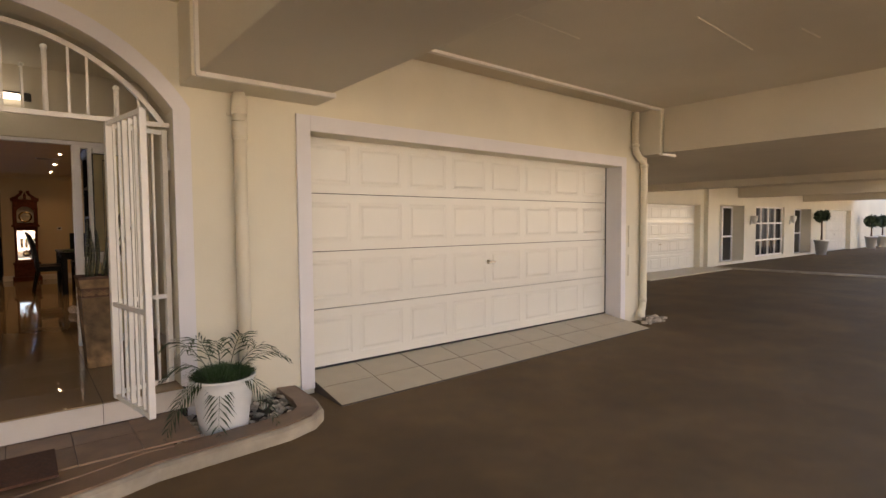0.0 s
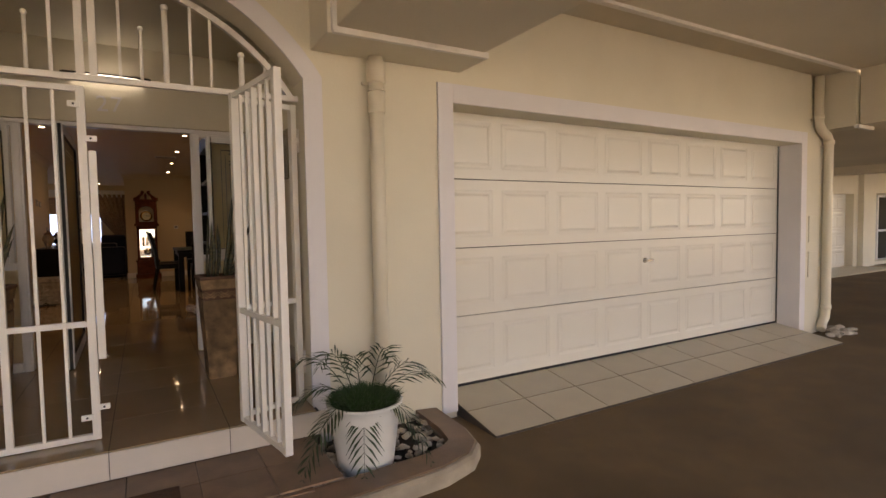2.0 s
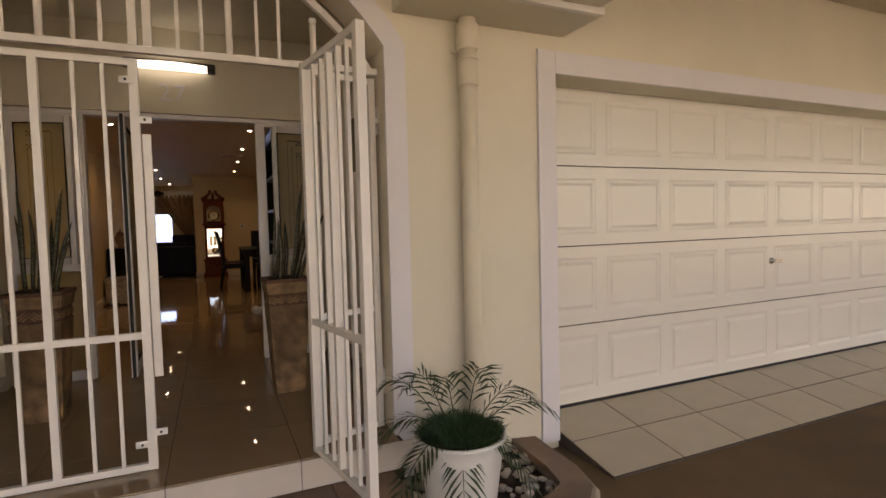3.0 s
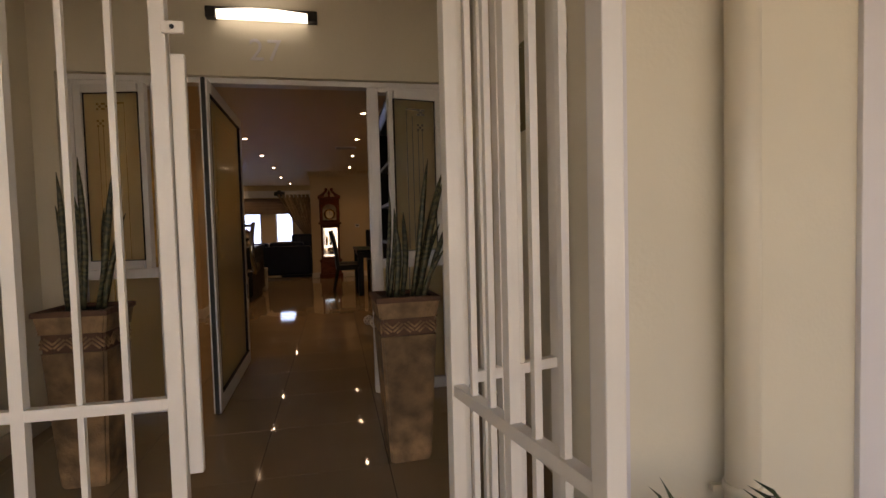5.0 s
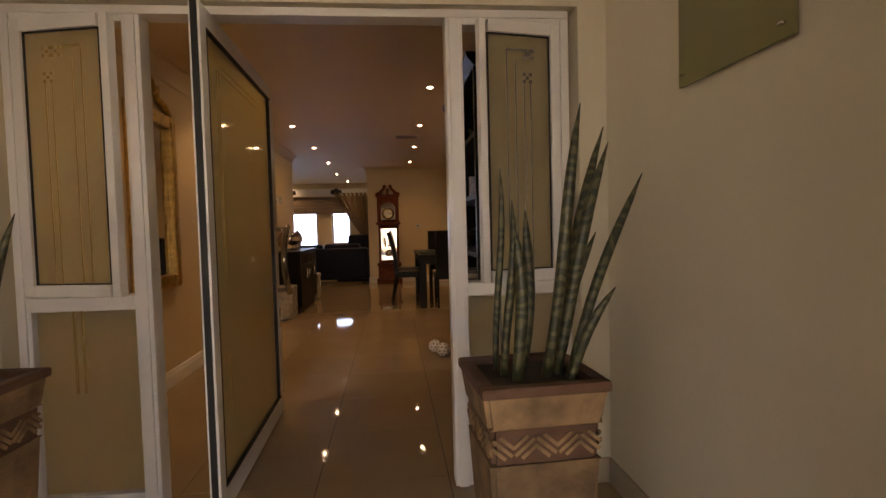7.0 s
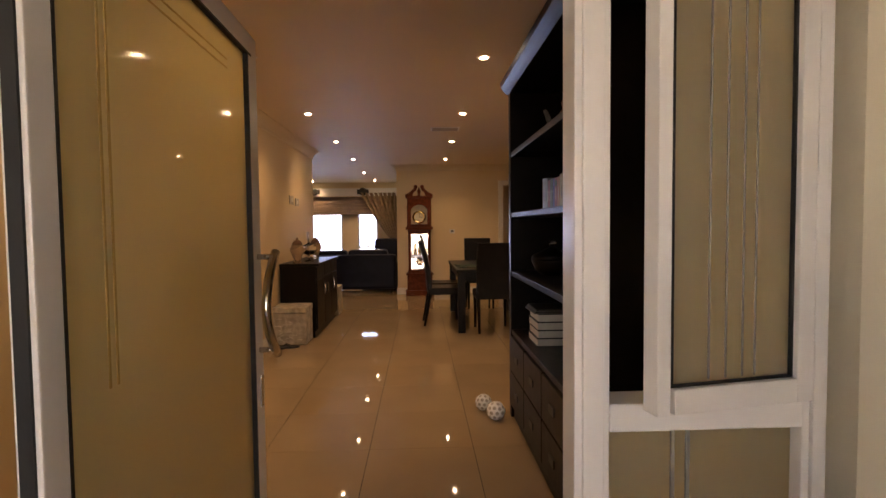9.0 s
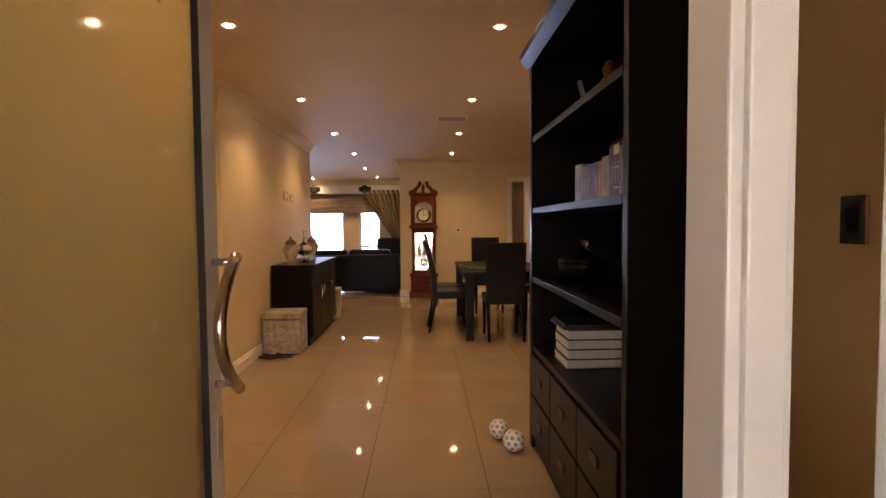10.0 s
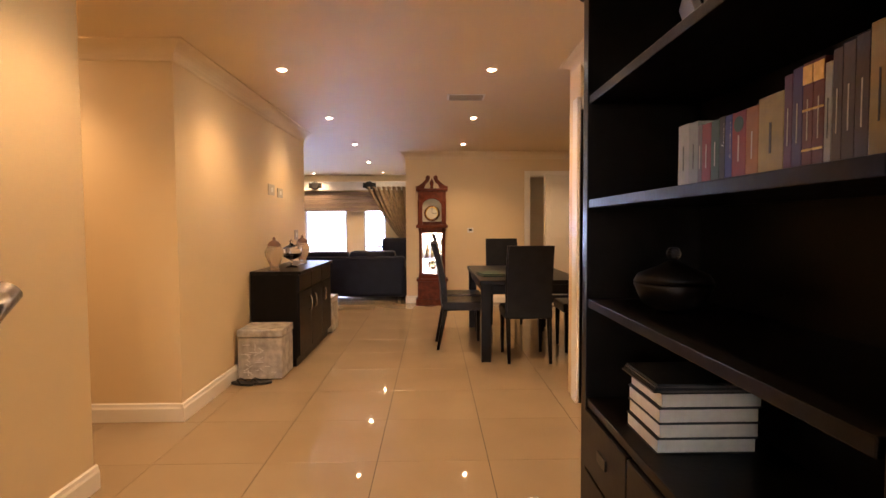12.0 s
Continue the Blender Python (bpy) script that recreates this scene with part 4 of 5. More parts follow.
snake_plant(RPX, RPY, 1, [(0.03, -0.02, 0.12, 0.0, 0.64, 0.019), (0.04, 0.03, 0.20, 0.03, 0.60, 0.019), (0.06, 0.0, 0.17, 0.02, 0.555, 0.020), (0.09, -0.03, 0.22, 0.05, 0.48, 0.016),
                          (-0.05, 0.0, 0.01, 0.0, 0.42, 0.014), (-0.03, -0.05, -0.01, 0.0, 0.36, 0.02), (0.0, 0.06, 0.03, 0.02, 0.40, 0.019), (0.08, 0.05, 0.12, 0.0, 0.34, 0.016), (0.07, -0.07, 0.12, -0.03, 0.22, 0.015), (-0.06, 0.05, 0.0, 0.0, 0.5, 0.011)])
LPX, LPY = -0.675, 6.05
planter(LPX, LPY, "tall tapered terracotta planter with a carved band, behind the gate", -3)
snake_plant(LPX, LPY, 2, [(-0.06, 0.0, -0.04, 0, 0.60, 0.017), (0.0, -0.03, 0.02, 0, 0.66, 0.018), (0.03, 0.02, 0.12, 0.0, 0.62, 0.018), (0.06, 0.0, 0.13, 0.0, 0.42, 0.015), (0.08, -0.04, 0.10, 0, 0.33, 0.014),
                          (-0.06, 0.02, -0.06, 0, 0.46, 0.015), (-0.04, 0.06, -0.02, 0.02, 0.5, 0.016), (0.02, 0.07, 0.05, 0.03, 0.45, 0.015)])

# ---- white pot with palm in the bed ----
pp = thing("plant_pot", (1.36, 4.33, -0.255), "white round pot standing in the pebble bed", "pot")
part("body", lathe(bmesh.new(), [(0.148, 0), (0.156, 0.008), (0.163, 0.03), (0.205, 0.34), (0.213, 0.385), (0.222, 0.392), (0.224, 0.404), (0.216, 0.41), (0.20, 0.405), (0.195, 0.36)], 40), M_POTW, pp)
part("soil", lathe(bmesh.new(), [(0.19, 0.355), (0.192, 0.372)], 30), M_SOIL, pp)
pl = thing("palm_plant", (1.36, 4.33, 0.118), "small feathery palm with low green groundcover in the pot", "plant")
rp2 = random.Random(3)


def frond(az, reach, rise, droop, nleaf, ll):
    b = bmesh.new()
    pts = []
    d = Vector((math.cos(az), math.sin(az), 0))
    for k in range(13):
        t = k / 12
        pts.append(d * (0.05 + reach * t) + Vector((0, 0, rise * math.sin(t * 2.0) - droop * t * t)))
    tube(b, pts, [0.004 * (1 - k / 14) for k in range(13)], 5)
    side = d.cross(Vector((0, 0, 1)))
    for j in range(nleaf):
        t = 0.22 + 0.78 * j / (nleaf - 1)
        i = min(11, int(t * 12))
        f = t * 12 - i
        p = pts[i].lerp(pts[i + 1], f)
        tang = (pts[i + 1] - pts[i]).normalized()
        L = ll * (0.55 + 0.6 * math.sin(math.pi * min(1, t * 0.9 + 0.1))) * rp2.uniform(0.85, 1.1)
        for s in (-1, 1):
            dirn = (side * s * 0.8 + tang * 0.75 + Vector((0, 0, -0.12 + rp2.uniform(-0.1, 0.1)))).normalized()
            wv_ = tang.cross(dirn).normalized().cross(dirn) * 0.0062
            mid = p + dirn * L * 0.5
            tip = p + dirn * L + Vector((0, 0, -0.18 * L))
            a0, a1, a2, a3 = b.verts.new(p), b.verts.new(mid + wv_), b.verts.new(tip), b.verts.new(mid - wv_)
            b.faces.new((a0, a1, a2, a3))
    part("frond", b, M_LEAF, pl)


for az, reach, rise, droop in ((2.75, 0.36, 0.33, 0.06), (2.2, 0.26, 0.34, 0.10), (1.5, 0.22, 0.30, 0.10), (0.6, 0.26, 0.36, 0.14), (0.0, 0.38, 0.28, 0.14), (-0.35, 0.40, 0.22, 0.08),
                               (-1.97, 0.26, 0.10, 0.44), (-0.85, 0.36, 0.13, 0.40), (3.4, 0.38, 0.10, 0.38), (-2.75, 0.40, 0.15, 0.40), (3.0, 0.34, 0.20, 0.12)):
    frond(az, reach, rise, droop, 12, 0.135)
gb = bmesh.new()
for k in range(2600):
    a, r = rp2.uniform(0, 6.283), 0.195 * math.sqrt(rp2.random())
    p = Vector((r * math.cos(a), r * math.sin(a), 0.035))
    o = Vector((p.x * 0.15 + rp2.gauss(0, 0.03), p.y * 0.15 + rp2.gauss(0, 0.03), rp2.uniform(0.04, 0.10) * (1.2 - r / 0.32)))
    w = Vector((rp2.gauss(0, 1), rp2.gauss(0, 1), 0)).normalized() * 0.004
    gb.faces.new([gb.verts.new(p - w), gb.verts.new(p + w), gb.verts.new(p + o + w * 0.3 - Vector((0, 0, 0.02 * r * 5)))])
part("groundcover", gb, M_LEAFD, pl, "dense fine green leaves", "stuff")

# ---- pebbles ----
rk = random.Random(9)
peb_meshes = []
for k in range(5):
    b = bmesh.new()
    bmesh.ops.create_icosphere(b, subdivisions=1, radius=1)
    for v in b.verts:
        v.co *= rk.uniform(0.85, 1.1)
        v.co.z *= 0.7
    for f in b.faces:
        f.smooth = True
    peb_meshes.append(mesh("pebble", b, M_PEB))
bed = thing("pebble_bed", (1.5, 4.4, -0.255), "grey and brown river pebbles filling the plant bed", "pebbles", kind="stuff")
cnt = 0
while cnt < 230:
    x, y = rk.uniform(0.98, 1.97), rk.uniform(4.02, 4.79)
    if (x - 1.36) ** 2 + (y - 4.33) ** 2 < 0.15 ** 2 or (x > 1.78 and y < 4.2) or (1.6 < x < 1.72 and y > 4.69):
        continue
    r = rk.uniform(0.015, 0.032)
    o = piece("pebble", peb_meshes[cnt % 5], bed, (x - 1.5, y - 4.4, r * 0.5 + (0.03 if cnt % 3 == 0 else 0.0)))
    o.scale = (r * rk.uniform(1, 1.5), r, r)
    o.rotation_euler = (rk.uniform(-0.3, 0.3), rk.uniform(-0.3, 0.3), rk.uniform(0, 6))
    cnt += 1
bed2 = thing("pebble_heap", (7.85, 4.72, G), "small heap of loose stones under the downpipe", "pebbles", kind="stuff")
for k in range(45):
    r = rk.uniform(0.025, 0.055)
    o = piece("pebble", peb_meshes[k % 5], bed2, (rk.gauss(0.0, 0.16), rk.gauss(-0.08, 0.07), r * 0.45))
    o.scale = (r * 1.3, r, r)
    o.rotation_euler = (0, 0, rk.uniform(0, 6))
solid("door_mat", B(-0.42, 0.38, 3.99, 4.43, LZ, LZ + 0.018, bev=0.006), M_MAT, "dark red-brown coir doormat on the landing", "mat", "thing")

# ---- hall: lamps ----
rows_y = [9.45, 11.22, 12.98, 14.82]
spots = [(-0.80, 7.68)] + [(x, y) for y in rows_y for x in (-0.74, 0.82)] + [(-0.8, 16.95), (-0.72, 18.8), (-2.3, 19.1), (-2.35, 16.9), (-2.2, 10.2), (2.6, 12.6), (2.6, 14.4)]
first = None
for x, y in spots:
    if first is None:
        first = thing("downlight", (x, y, IZ), "small round recessed downlight, switched on", "lamp", "ceiling downlights")
        part("ring", lathe(bmesh.new(), [(0.026, -0.001), (0.026, -0.006), (0.040, -0.007), (0.043, -0.001)], 24), M_WHITE, first)
        part("bulb", lathe(bmesh.new(), [(0.022, -0.004), (0.02, -0.008), (0.008, -0.011)], 20), M_LAMP, first, "glowing bulb")
    else:
        copy_thing(first, pose(x, y, IZ))
    sp = new("spot", bpy.data.lights.new("spot", "SPOT"))
    sp.data.energy, sp.data.color, sp.data.spot_size, sp.data.spot_blend, sp.data.shadow_soft_size = 2.6, (1.0, 0.66, 0.335), radians(130), 0.8, 0.03
    sp.location = (x, y, IZ - 0.03)
v = thing("ceiling_vent", (0.68, 12.05, IZ), "white slatted ceiling air vent", "vent")
part("frame", B(-0.17, 0.17, -0.1, 0.1, -0.008, 0.0, bev=0.002), M_WHITE, v)
for k in range(6):
    part("slat", B(-0.15, 0.15, -0.085 + k * 0.03, -0.072 + k * 0.03, -0.016, -0.008), M_GREYT, v)

# ---- bookcase ----
BX0, BX1, BY0, BY1, BH = 0.97, 1.425, 7.9, 9.34, 2.2
bc = thing("bookcase", (BX0, BY0, 0), "tall dark-stained open bookcase with drawers below", "bookcase")
D, L = BX1 - BX0, BY1 - BY0
for y0, y1 in ((0, 0.04), (L - 0.06, L)):
    part("side_panel", B(0, D, y0, y1, 0, BH - 0.05, bev=0.003), M_DARK, bc)
part("back_panel", B(D - 0.015, D, 0.06, L - 0.06, 0.05, BH - 0.05), M_DARK, bc)
cb = prism(bmesh.new(), [(-0.05, BH + 0.03), (-0.045, BH + 0.0), (-0.02, BH - 0.03), (0.0, BH - 0.05), (D, BH - 0.05), (D, BH + 0.03)], -0.03, L + 0.03, "y")
part("cornice", cb, M_DARK, bc, "stepped dark cornice")
for z in (0.56, 0.95, 1.335, 1.73):
    part("shelf", B(0.006, D - 0.015, 0.06, L - 0.06, z, z + 0.032, bev=0.003), M_DARK, bc)
part("plinth", B(0.02, D - 0.02, 0.06, L - 0.06, 0, 0.08), M_DARK, bc)
nd = 3
for r in range(2):
    for c in range(nd):
        w = (L - 0.12) / nd
        dw = part("drawer", B(-0.004, 0.3, 0.065 + c * w, 0.055 + (c + 1) * w, 0.09 + r * 0.235, 0.315 + r * 0.235, bev=0.004), M_DARK, bc)
        hb = bmesh.new()
        yc = 0.06 + (c + 0.5) * w
        box(hb, -0.012, -0.004, yc - 0.045, yc + 0.045, 0.185 + r * 0.235, 0.225 + r * 0.235, bev=0.003)
        part("pull", hb, M_BLACK, dw, "dark cup pull")


def book(name_label, x, y, z, d, t, h, col, flat=False, title=""):
    b = thing("book", (x, y, z), name_label, "book", "books in the bookcase")
    cov = BOOKM[col]
    if not flat:
        part("cover", B(0, 0.003, 0, t, 0, h, bev=0.001), cov, b)
        part("cover", B(0.003, d, 0, 0.003, 0, h), cov, b)
        part("cover", B(0.003, d, t - 0.003, t, 0, h), cov, b)
        part("page_block", B(0.003, d - 0.004, 0.003, t - 0.003, 0.003, h - 0.003), M_PAPER, b)
        if title:
            text(title, t * 0.95, 0.0004, M_PAPER, b, (-0.0006, t * 0.2, h * 0.93), (0, 90, -90), "title")
        else:
            part("title", B(-0.001, 0.0, t * 0.46, t * 0.54, h * 0.28, h * 0.66), M_GREYT if col not in ("white", "pale", "yellow") else M_BLACK, b, "title lettering too small to read")
    else:
        part("cover", B(0, d, 0, h, 0, 0.004, bev=0.001), cov, b)
        part("cover", B(0, d, 0, h, t - 0.004, t, bev=0.001), cov, b)
        part("page_block", B(0.004, d - 0.004, 0.004, h - 0.004, 0.004, t - 0.004), M_PAPER, b)
    return b


BOOKM = {n: mat("book_" + n, tuple(0.5 * q for q in c), 0.5, 0.18, 20, stain=0.25) for n, c in dict(white=(0.6, 0.58, 0.5), pale=(0.42, 0.44, 0.38), grey=(0.2, 0.17, 0.15), green=(0.03, 0.12, 0.06), red=(0.42, 0.03, 0.02), blue=(0.015, 0.05, 0.3), orange=(0.62, 0.22, 0.03), yellow=(0.6, 0.42, 0.13), purple=(0.16, 0.03, 0.09), plum=(0.07, 0.03, 0.14), maroon=(0.2, 0.03, 0.02), brown=(0.10, 0.05, 0.035), black=(0.015, 0.015, 0.015)).items()}
EDGES = [8.695, 8.635, 8.59, 8.57, 8.528, 8.492, 8.468, 8.44, 8.388, 8.345, 8.268, 8.245, 8.218, 8.192, 8.165, 8.148, 8.126, 8.10, 8.073, 8.035, 8.0]
SPINES = [("white", 0.168, ""), ("pale", 0.165, ""), ("grey", 0.152, ""), ("red", 0.150, ""), ("green", 0.150, ""), ("black", 0.152, "Turkey"), ("blue", 0.150, "Thailand"), ("red", 0.150, ""), ("orange", 0.150, ""),
          ("yellow", 0.160, ""), ("purple", 0.184, ""), ("plum", 0.190, ""), ("maroon", 0.192, ""), ("maroon", 0.192, ""), ("white", 0.178, ""), ("brown", 0.194, ""), ("brown", 0.197, ""), ("brown", 0.20, ""), ("yellow", 0.21, ""), ("brown", 0.20, "")]
for y1_, y0_, (col, h, title) in zip(EDGES, EDGES[1:], SPINES):
    bk_ = book(col + " bound book standing upright on the shelf", BX0 + 0.075, y0_, 1.367, 0.16, y1_ - y0_ - 0.0012, h, col, title=title)
    th_ = y1_ - y0_ - 0.0012
    if col == "maroon":
        for z0_, z1_ in ((0.80, 0.97), (0.55, 0.57), (0.18, 0.20)):
            part("gilt_band", B(-0.0018, 0.0, 0.001, th_ - 0.001, h * z0_, h * z1_), M_GOLD, bk_, "gilt band")
    if col == "red" and th_ > 0.045:
        ds = lathe(bmesh.new(), [(0.017, 0), (0.017, 0.0012)], 20)
        ds.transform(pose(0, th_ / 2, h * 0.82, 0, -90, 0))
        part("badge", ds, BOOKM["green"], bk_, "round green badge")
zb = 0.592
for k in range(4):
    book("thick pale art book lying in a stack", BX0 + 0.06 + 0.004 * (k % 2), 8.77 - 0.006 * k, zb, 0.3, 0.047, 0.24, "black", flat=True)
    zb += 0.0475
mg = thing("magazine", (BX0 + 0.04, 8.75, zb + 0.001), "thin glossy magazines on top of the book stack", "magazine")
for k in range(4):
    part("issue", B(0.005 * k, 0.29, 0.003 * k, 0.25, 0.006 * k, 0.006 * k + 0.005), BOOKM["black"] if k % 2 else BOOKM["grey"], mg)
bw = thing("lidded_bowl", (BX0 + 0.2, 8.98, 0.982), "dark wooden lidded bowl with a glass knob", "bowl")
part("bowl", lathe(bmesh.new(), [(0.06, 0), (0.1, 0.03), (0.125, 0.09), (0.12, 0.1)], 28), M_DARK, bw)
part("lid", lathe(bmesh.new(), [(0.125, 0.1), (0.11, 0.125), (0.05, 0.15), (0.015, 0.17)], 28), M_DARK, bw)
part("knob", lathe(bmesh.new(), [(0.004, 0.17), (0.02, 0.18), (0.024, 0.195), (0.016, 0.212), (0.003, 0.217)], 16), M_CLEAR, bw, "clear glass knob")
pf = thing("picture_frame", (BX0 + 0.15, 8.72, 1.763), "small tilted frame on the top shelf", "picture frame", rz=-20)
part("frame", B(-0.01, 0.01, -0.09, 0.09, 0, 0.14, bev=0.003, m=Matrix.Rotation(radians(-18), 4, "Y") @ Matrix.Translation((0.0, 0, 0.004))), BOOKM["grey"], pf)
pf2 = thing("ornament", (BX0 + 0.14, 8.45, 1.762), "small reddish ornament on the top shelf", "ornament")
part("body", lathe(bmesh.new(), [(0.03, 0), (0.045, 0.04), (0.03, 0.09), (0.02, 0.1), (0.03, 0.13), (0.012, 0.16)], 18), M_CLOCK, pf2)
for x, y, r in ((0.86, 9.24, 0.062), (0.80, 9.42, 0.058)):
    t = thing("wicker_ball", (x, y, 0.0), "white openwork decorative ball on the floor", "ball", "decorative balls")
    b = bmesh.new()
    bmesh.ops.create_icosphere(b, subdivisions=2, radius=r)
    bmesh.ops.bevel(b, geom=b.verts[:], offset=r * 0.12, affect="VERTICES")
    inner = bmesh.ops.inset_individual(b, faces=[f for f in b.faces if len(f.verts) == 6 or len(f.verts) == 5], thickness=r * 0.03)
    bmesh.ops.translate(b, verts=b.verts[:], vec=(0, 0, r))
    part("shell", b, M_WHITE, t)
    hb = bmesh.new()
    bmesh.ops.create_icosphere(hb, subdivisions=2, radius=r * 1.0)
    # Holes are flat discs on the shell, their inner shade put into the colour.
    dots = bmesh.new()
    for v_ in hb.verts:
        n_ = v_.co.normalized()
        mm = Matrix.Translation(n_ * r * 1.002 + Vector((0, 0, r))) @ n_.to_track_quat("Z", "Y").to_matrix().to_4x4()
        vs = [dots.verts.new(mm @ Vector((0.2 * r * math.cos(q * math.pi / 4), 0.2 * r * math.sin(q * math.pi / 4), 0))) for q in range(8)]
        dots.faces.new(vs)
    hb.free()
    part("holes", dots, M_CLOTH, t, "flat grey discs drawn as the shaded holes in the shell")

# ---- gold mirror on the hall wall ----
mr = thing("wall_mirror", (-1.268, 8.58, 0.75), "tall mirror in an ornate aged gold frame on the wall", "mirror")
for y0, y1, z0, z1 in ((-0.36, -0.26, 0, 1.3), (0.26, 0.36, 0, 1.3), (-0.26, 0.26, 0, 0.1), (-0.26, 0.26, 1.2, 1.3)):
    part("frame", B(0, 0.05, y0, y1, z0, z1, bev=0.015), M_GOLD, mr)
for y in (-0.27, 0.27):
    beads = bmesh.new()
    lathe(beads, [(0.004 + 0.006 * abs(math.sin(k * math.pi / 4)), 0.08 + k * 0.0064) for k in range(184)], 8, (0.053, y, 0))
    part("beading", beads, M_GOLD, mr)
cr = bmesh.new()
for s in (-1, 1):
    tube(cr, [(0.03, s * 0.30, 1.3), (0.03, s * 0.2, 1.37), (0.03, s * 0.1, 1.40), (0.03, s * 0.05, 1.46), (0.03, s * 0.11, 1.48), (0.03, s * 0.12, 1.44)], [0.02, 0.028, 0.024, 0.022, 0.018, 0.012], 10)
lathe(cr, [(0.01, 0), (0.05, 0.05), (0.03, 0.11), (0.005, 0.16)], 14, (0.03, 0, 1.38))
part("crest", cr, M_GOLD, mr, "carved gold crest")
part("glass", B(0.006, 0.012, -0.26, 0.26, 0.1, 1.2), M_MIRROR, mr, "mirror glass")

# ---- sideboard group ----
sbd = thing("sideboard", (-1.25, 11.92, 0), "dark-stained sideboard with steel handles against the wall", "sideboard")
SW, SL, SH = 0.42, 1.42, 0.865
part("top", B(0, SW + 0.03, -0.02, SL + 0.02, SH - 0.03, SH, bev=0.004), M_DARK, sbd)
part("body", B(0, SW - 0.01, 0, SL, 0.08, SH - 0.03, bev=0.003), M_DARK, sbd)
part("plinth", B(0, SW - 0.03, 0.02, SL - 0.02, 0, 0.08), M_DARK, sbd)
for k in range(3):
    w = SL / 3
    part("drawer", B(SW - 0.012, SW + 0.008, k * w + 0.006, (k + 1) * w - 0.006, 0.68, 0.825, bev=0.003), M_DARK, sbd)
    dd = part("door", B(SW - 0.012, SW + 0.008, k * w + 0.006, (k + 1) * w - 0.006, 0.1, 0.67, bev=0.003), M_DARK, sbd)
    yy = k * w + (0.38 if k == 0 else 0.10)
    part("handle", tube(bmesh.new(), [(SW + 0.008, yy, 0.46), (SW + 0.03, yy, 0.48), (SW + 0.034, yy, 0.53), (SW + 0.03, yy, 0.58), (SW + 0.008, yy, 0.60)], 0.007, 8), M_CHROME, dd, "curved steel handle")


def ottoman(x, y, w, l, h):
    o = thing("storage_ottoman", (x, y, 0), "grey patterned fabric storage cube with a padded lid", "ottoman", "storage cubes")
    part("body", B(0, w, 0, l, 0.01, h - 0.07, bev=0.008), M_CLOTH, o)
    part("lid", B(-0.006, w + 0.006, -0.006, l + 0.006, h - 0.065, h, bev=0.014), M_CLOTH, o)
    rr = random.Random(4)
    e = bmesh.new()
    for k in range(26):
        a = rr.uniform(0.02, w - 0.08)
        z = rr.uniform(0.06, h - 0.12)
        m = Matrix.Translation((a, -0.0015, z)) @ Matrix.Rotation(rr.choice((0.6, -0.6, 0, 1.57)), 4, "Y")
        box(e, 0, rr.uniform(0.03, 0.07), -0.001, 0.001, 0, 0.004, m=m)
    part("print", e, M_WHITE, o, "pale printed lettering too small to read", )


ottoman(-1.235, 11.54, 0.36, 0.34, 0.42)
ottoman(-1.235, 13.40, 0.42, 0.36, 0.42)
for k, (x, y, a) in enumerate(((-1.16, 11.42, 70), (-1.04, 11.44, 95))):
    s = thing("slipper", (x, y, 0), "black slip-on shoe lying on the floor", "shoe", "pair of slippers", rz=a)
    sb_ = bmesh.new()
    lathe(sb_, [(0.03, 0), (0.042, 0.006), (0.042, 0.018), (0.036, 0.02)], 16)
    sb_.transform(Matrix.Diagonal((0.95, 2.6, 1, 1)))
    part("sole", sb_, M_BLACK, s)
    st = bmesh.new()
    for j in (-1, 1):
        tube(st, [(0, 0.06, 0.02), (j * 0.02, 0.03, 0.045), (j * 0.038, -0.01, 0.02)], 0.006, 6)
    part("strap", st, M_BLACK, s)


def urn(x, y, sc, label):
    u = thing("ginger_jar", (x, y, SH), label, "jar", "lidded jars")
    part("jar", lathe(bmesh.new(), [(0.05 * sc, 0), (0.052 * sc, 0.012), (0.035 * sc, 0.03), (0.055 * sc, 0.07), (0.085 * sc, 0.14), (0.088 * sc, 0.17), (0.065 * sc, 0.215), (0.055 * sc, 0.225)], 28), M_JAR, u, "smoked glass")
    part("lid", lathe(bmesh.new(), [(0.062 * sc, 0.225), (0.062 * sc, 0.235), (0.04 * sc, 0.262), (0.012 * sc, 0.275), (0.016 * sc, 0.29), (0.004 * sc, 0.305)], 24), M_TERRAD, u, "dark domed lid with a knob")


urn(-1.06, 12.0, 0.95, "tall lidded jar on the sideboard")
urn(-1.02, 12.85, 0.95, "tall lidded jar at the far end of the sideboard")
gd = thing("glass_dish", (-1.0, 12.35, SH), "ornate clear glass dish on the sideboard", "dish")
part("dish", lathe(bmesh.new(), [(0.06, 0), (0.06, 0.008), (0.012, 0.02), (0.012, 0.07), (0.09, 0.11), (0.1, 0.14), (0.095, 0.14), (0.02, 0.085)], 24), M_CLEAR, gd)
part("lid", lathe(bmesh.new(), [(0.098, 0.142), (0.08, 0.19), (0.02, 0.225), (0.012, 0.24), (0.02, 0.255), (0.003, 0.27)], 24), M_CLEAR, gd)
for y, z, h, w in ((12.62, 1.58, 0.11, 0.10), (12.92, 1.57, 0.10, 0.09), (13.55, 1.10, 0.12, 0.07)):
    s = thing("wall_plate", (-1.27, y, z), "small pale switch plate on the hall wall", "switch", "switch plates")
    part("plate", B(0, 0.01, -w, w, 0, h, bev=0.003), M_GREYT, s)
    part("button", B(0.01, 0.014, -w * 0.3, w * 0.3, h * 0.3, h * 0.7, bev=0.001), M_WHITE, s)

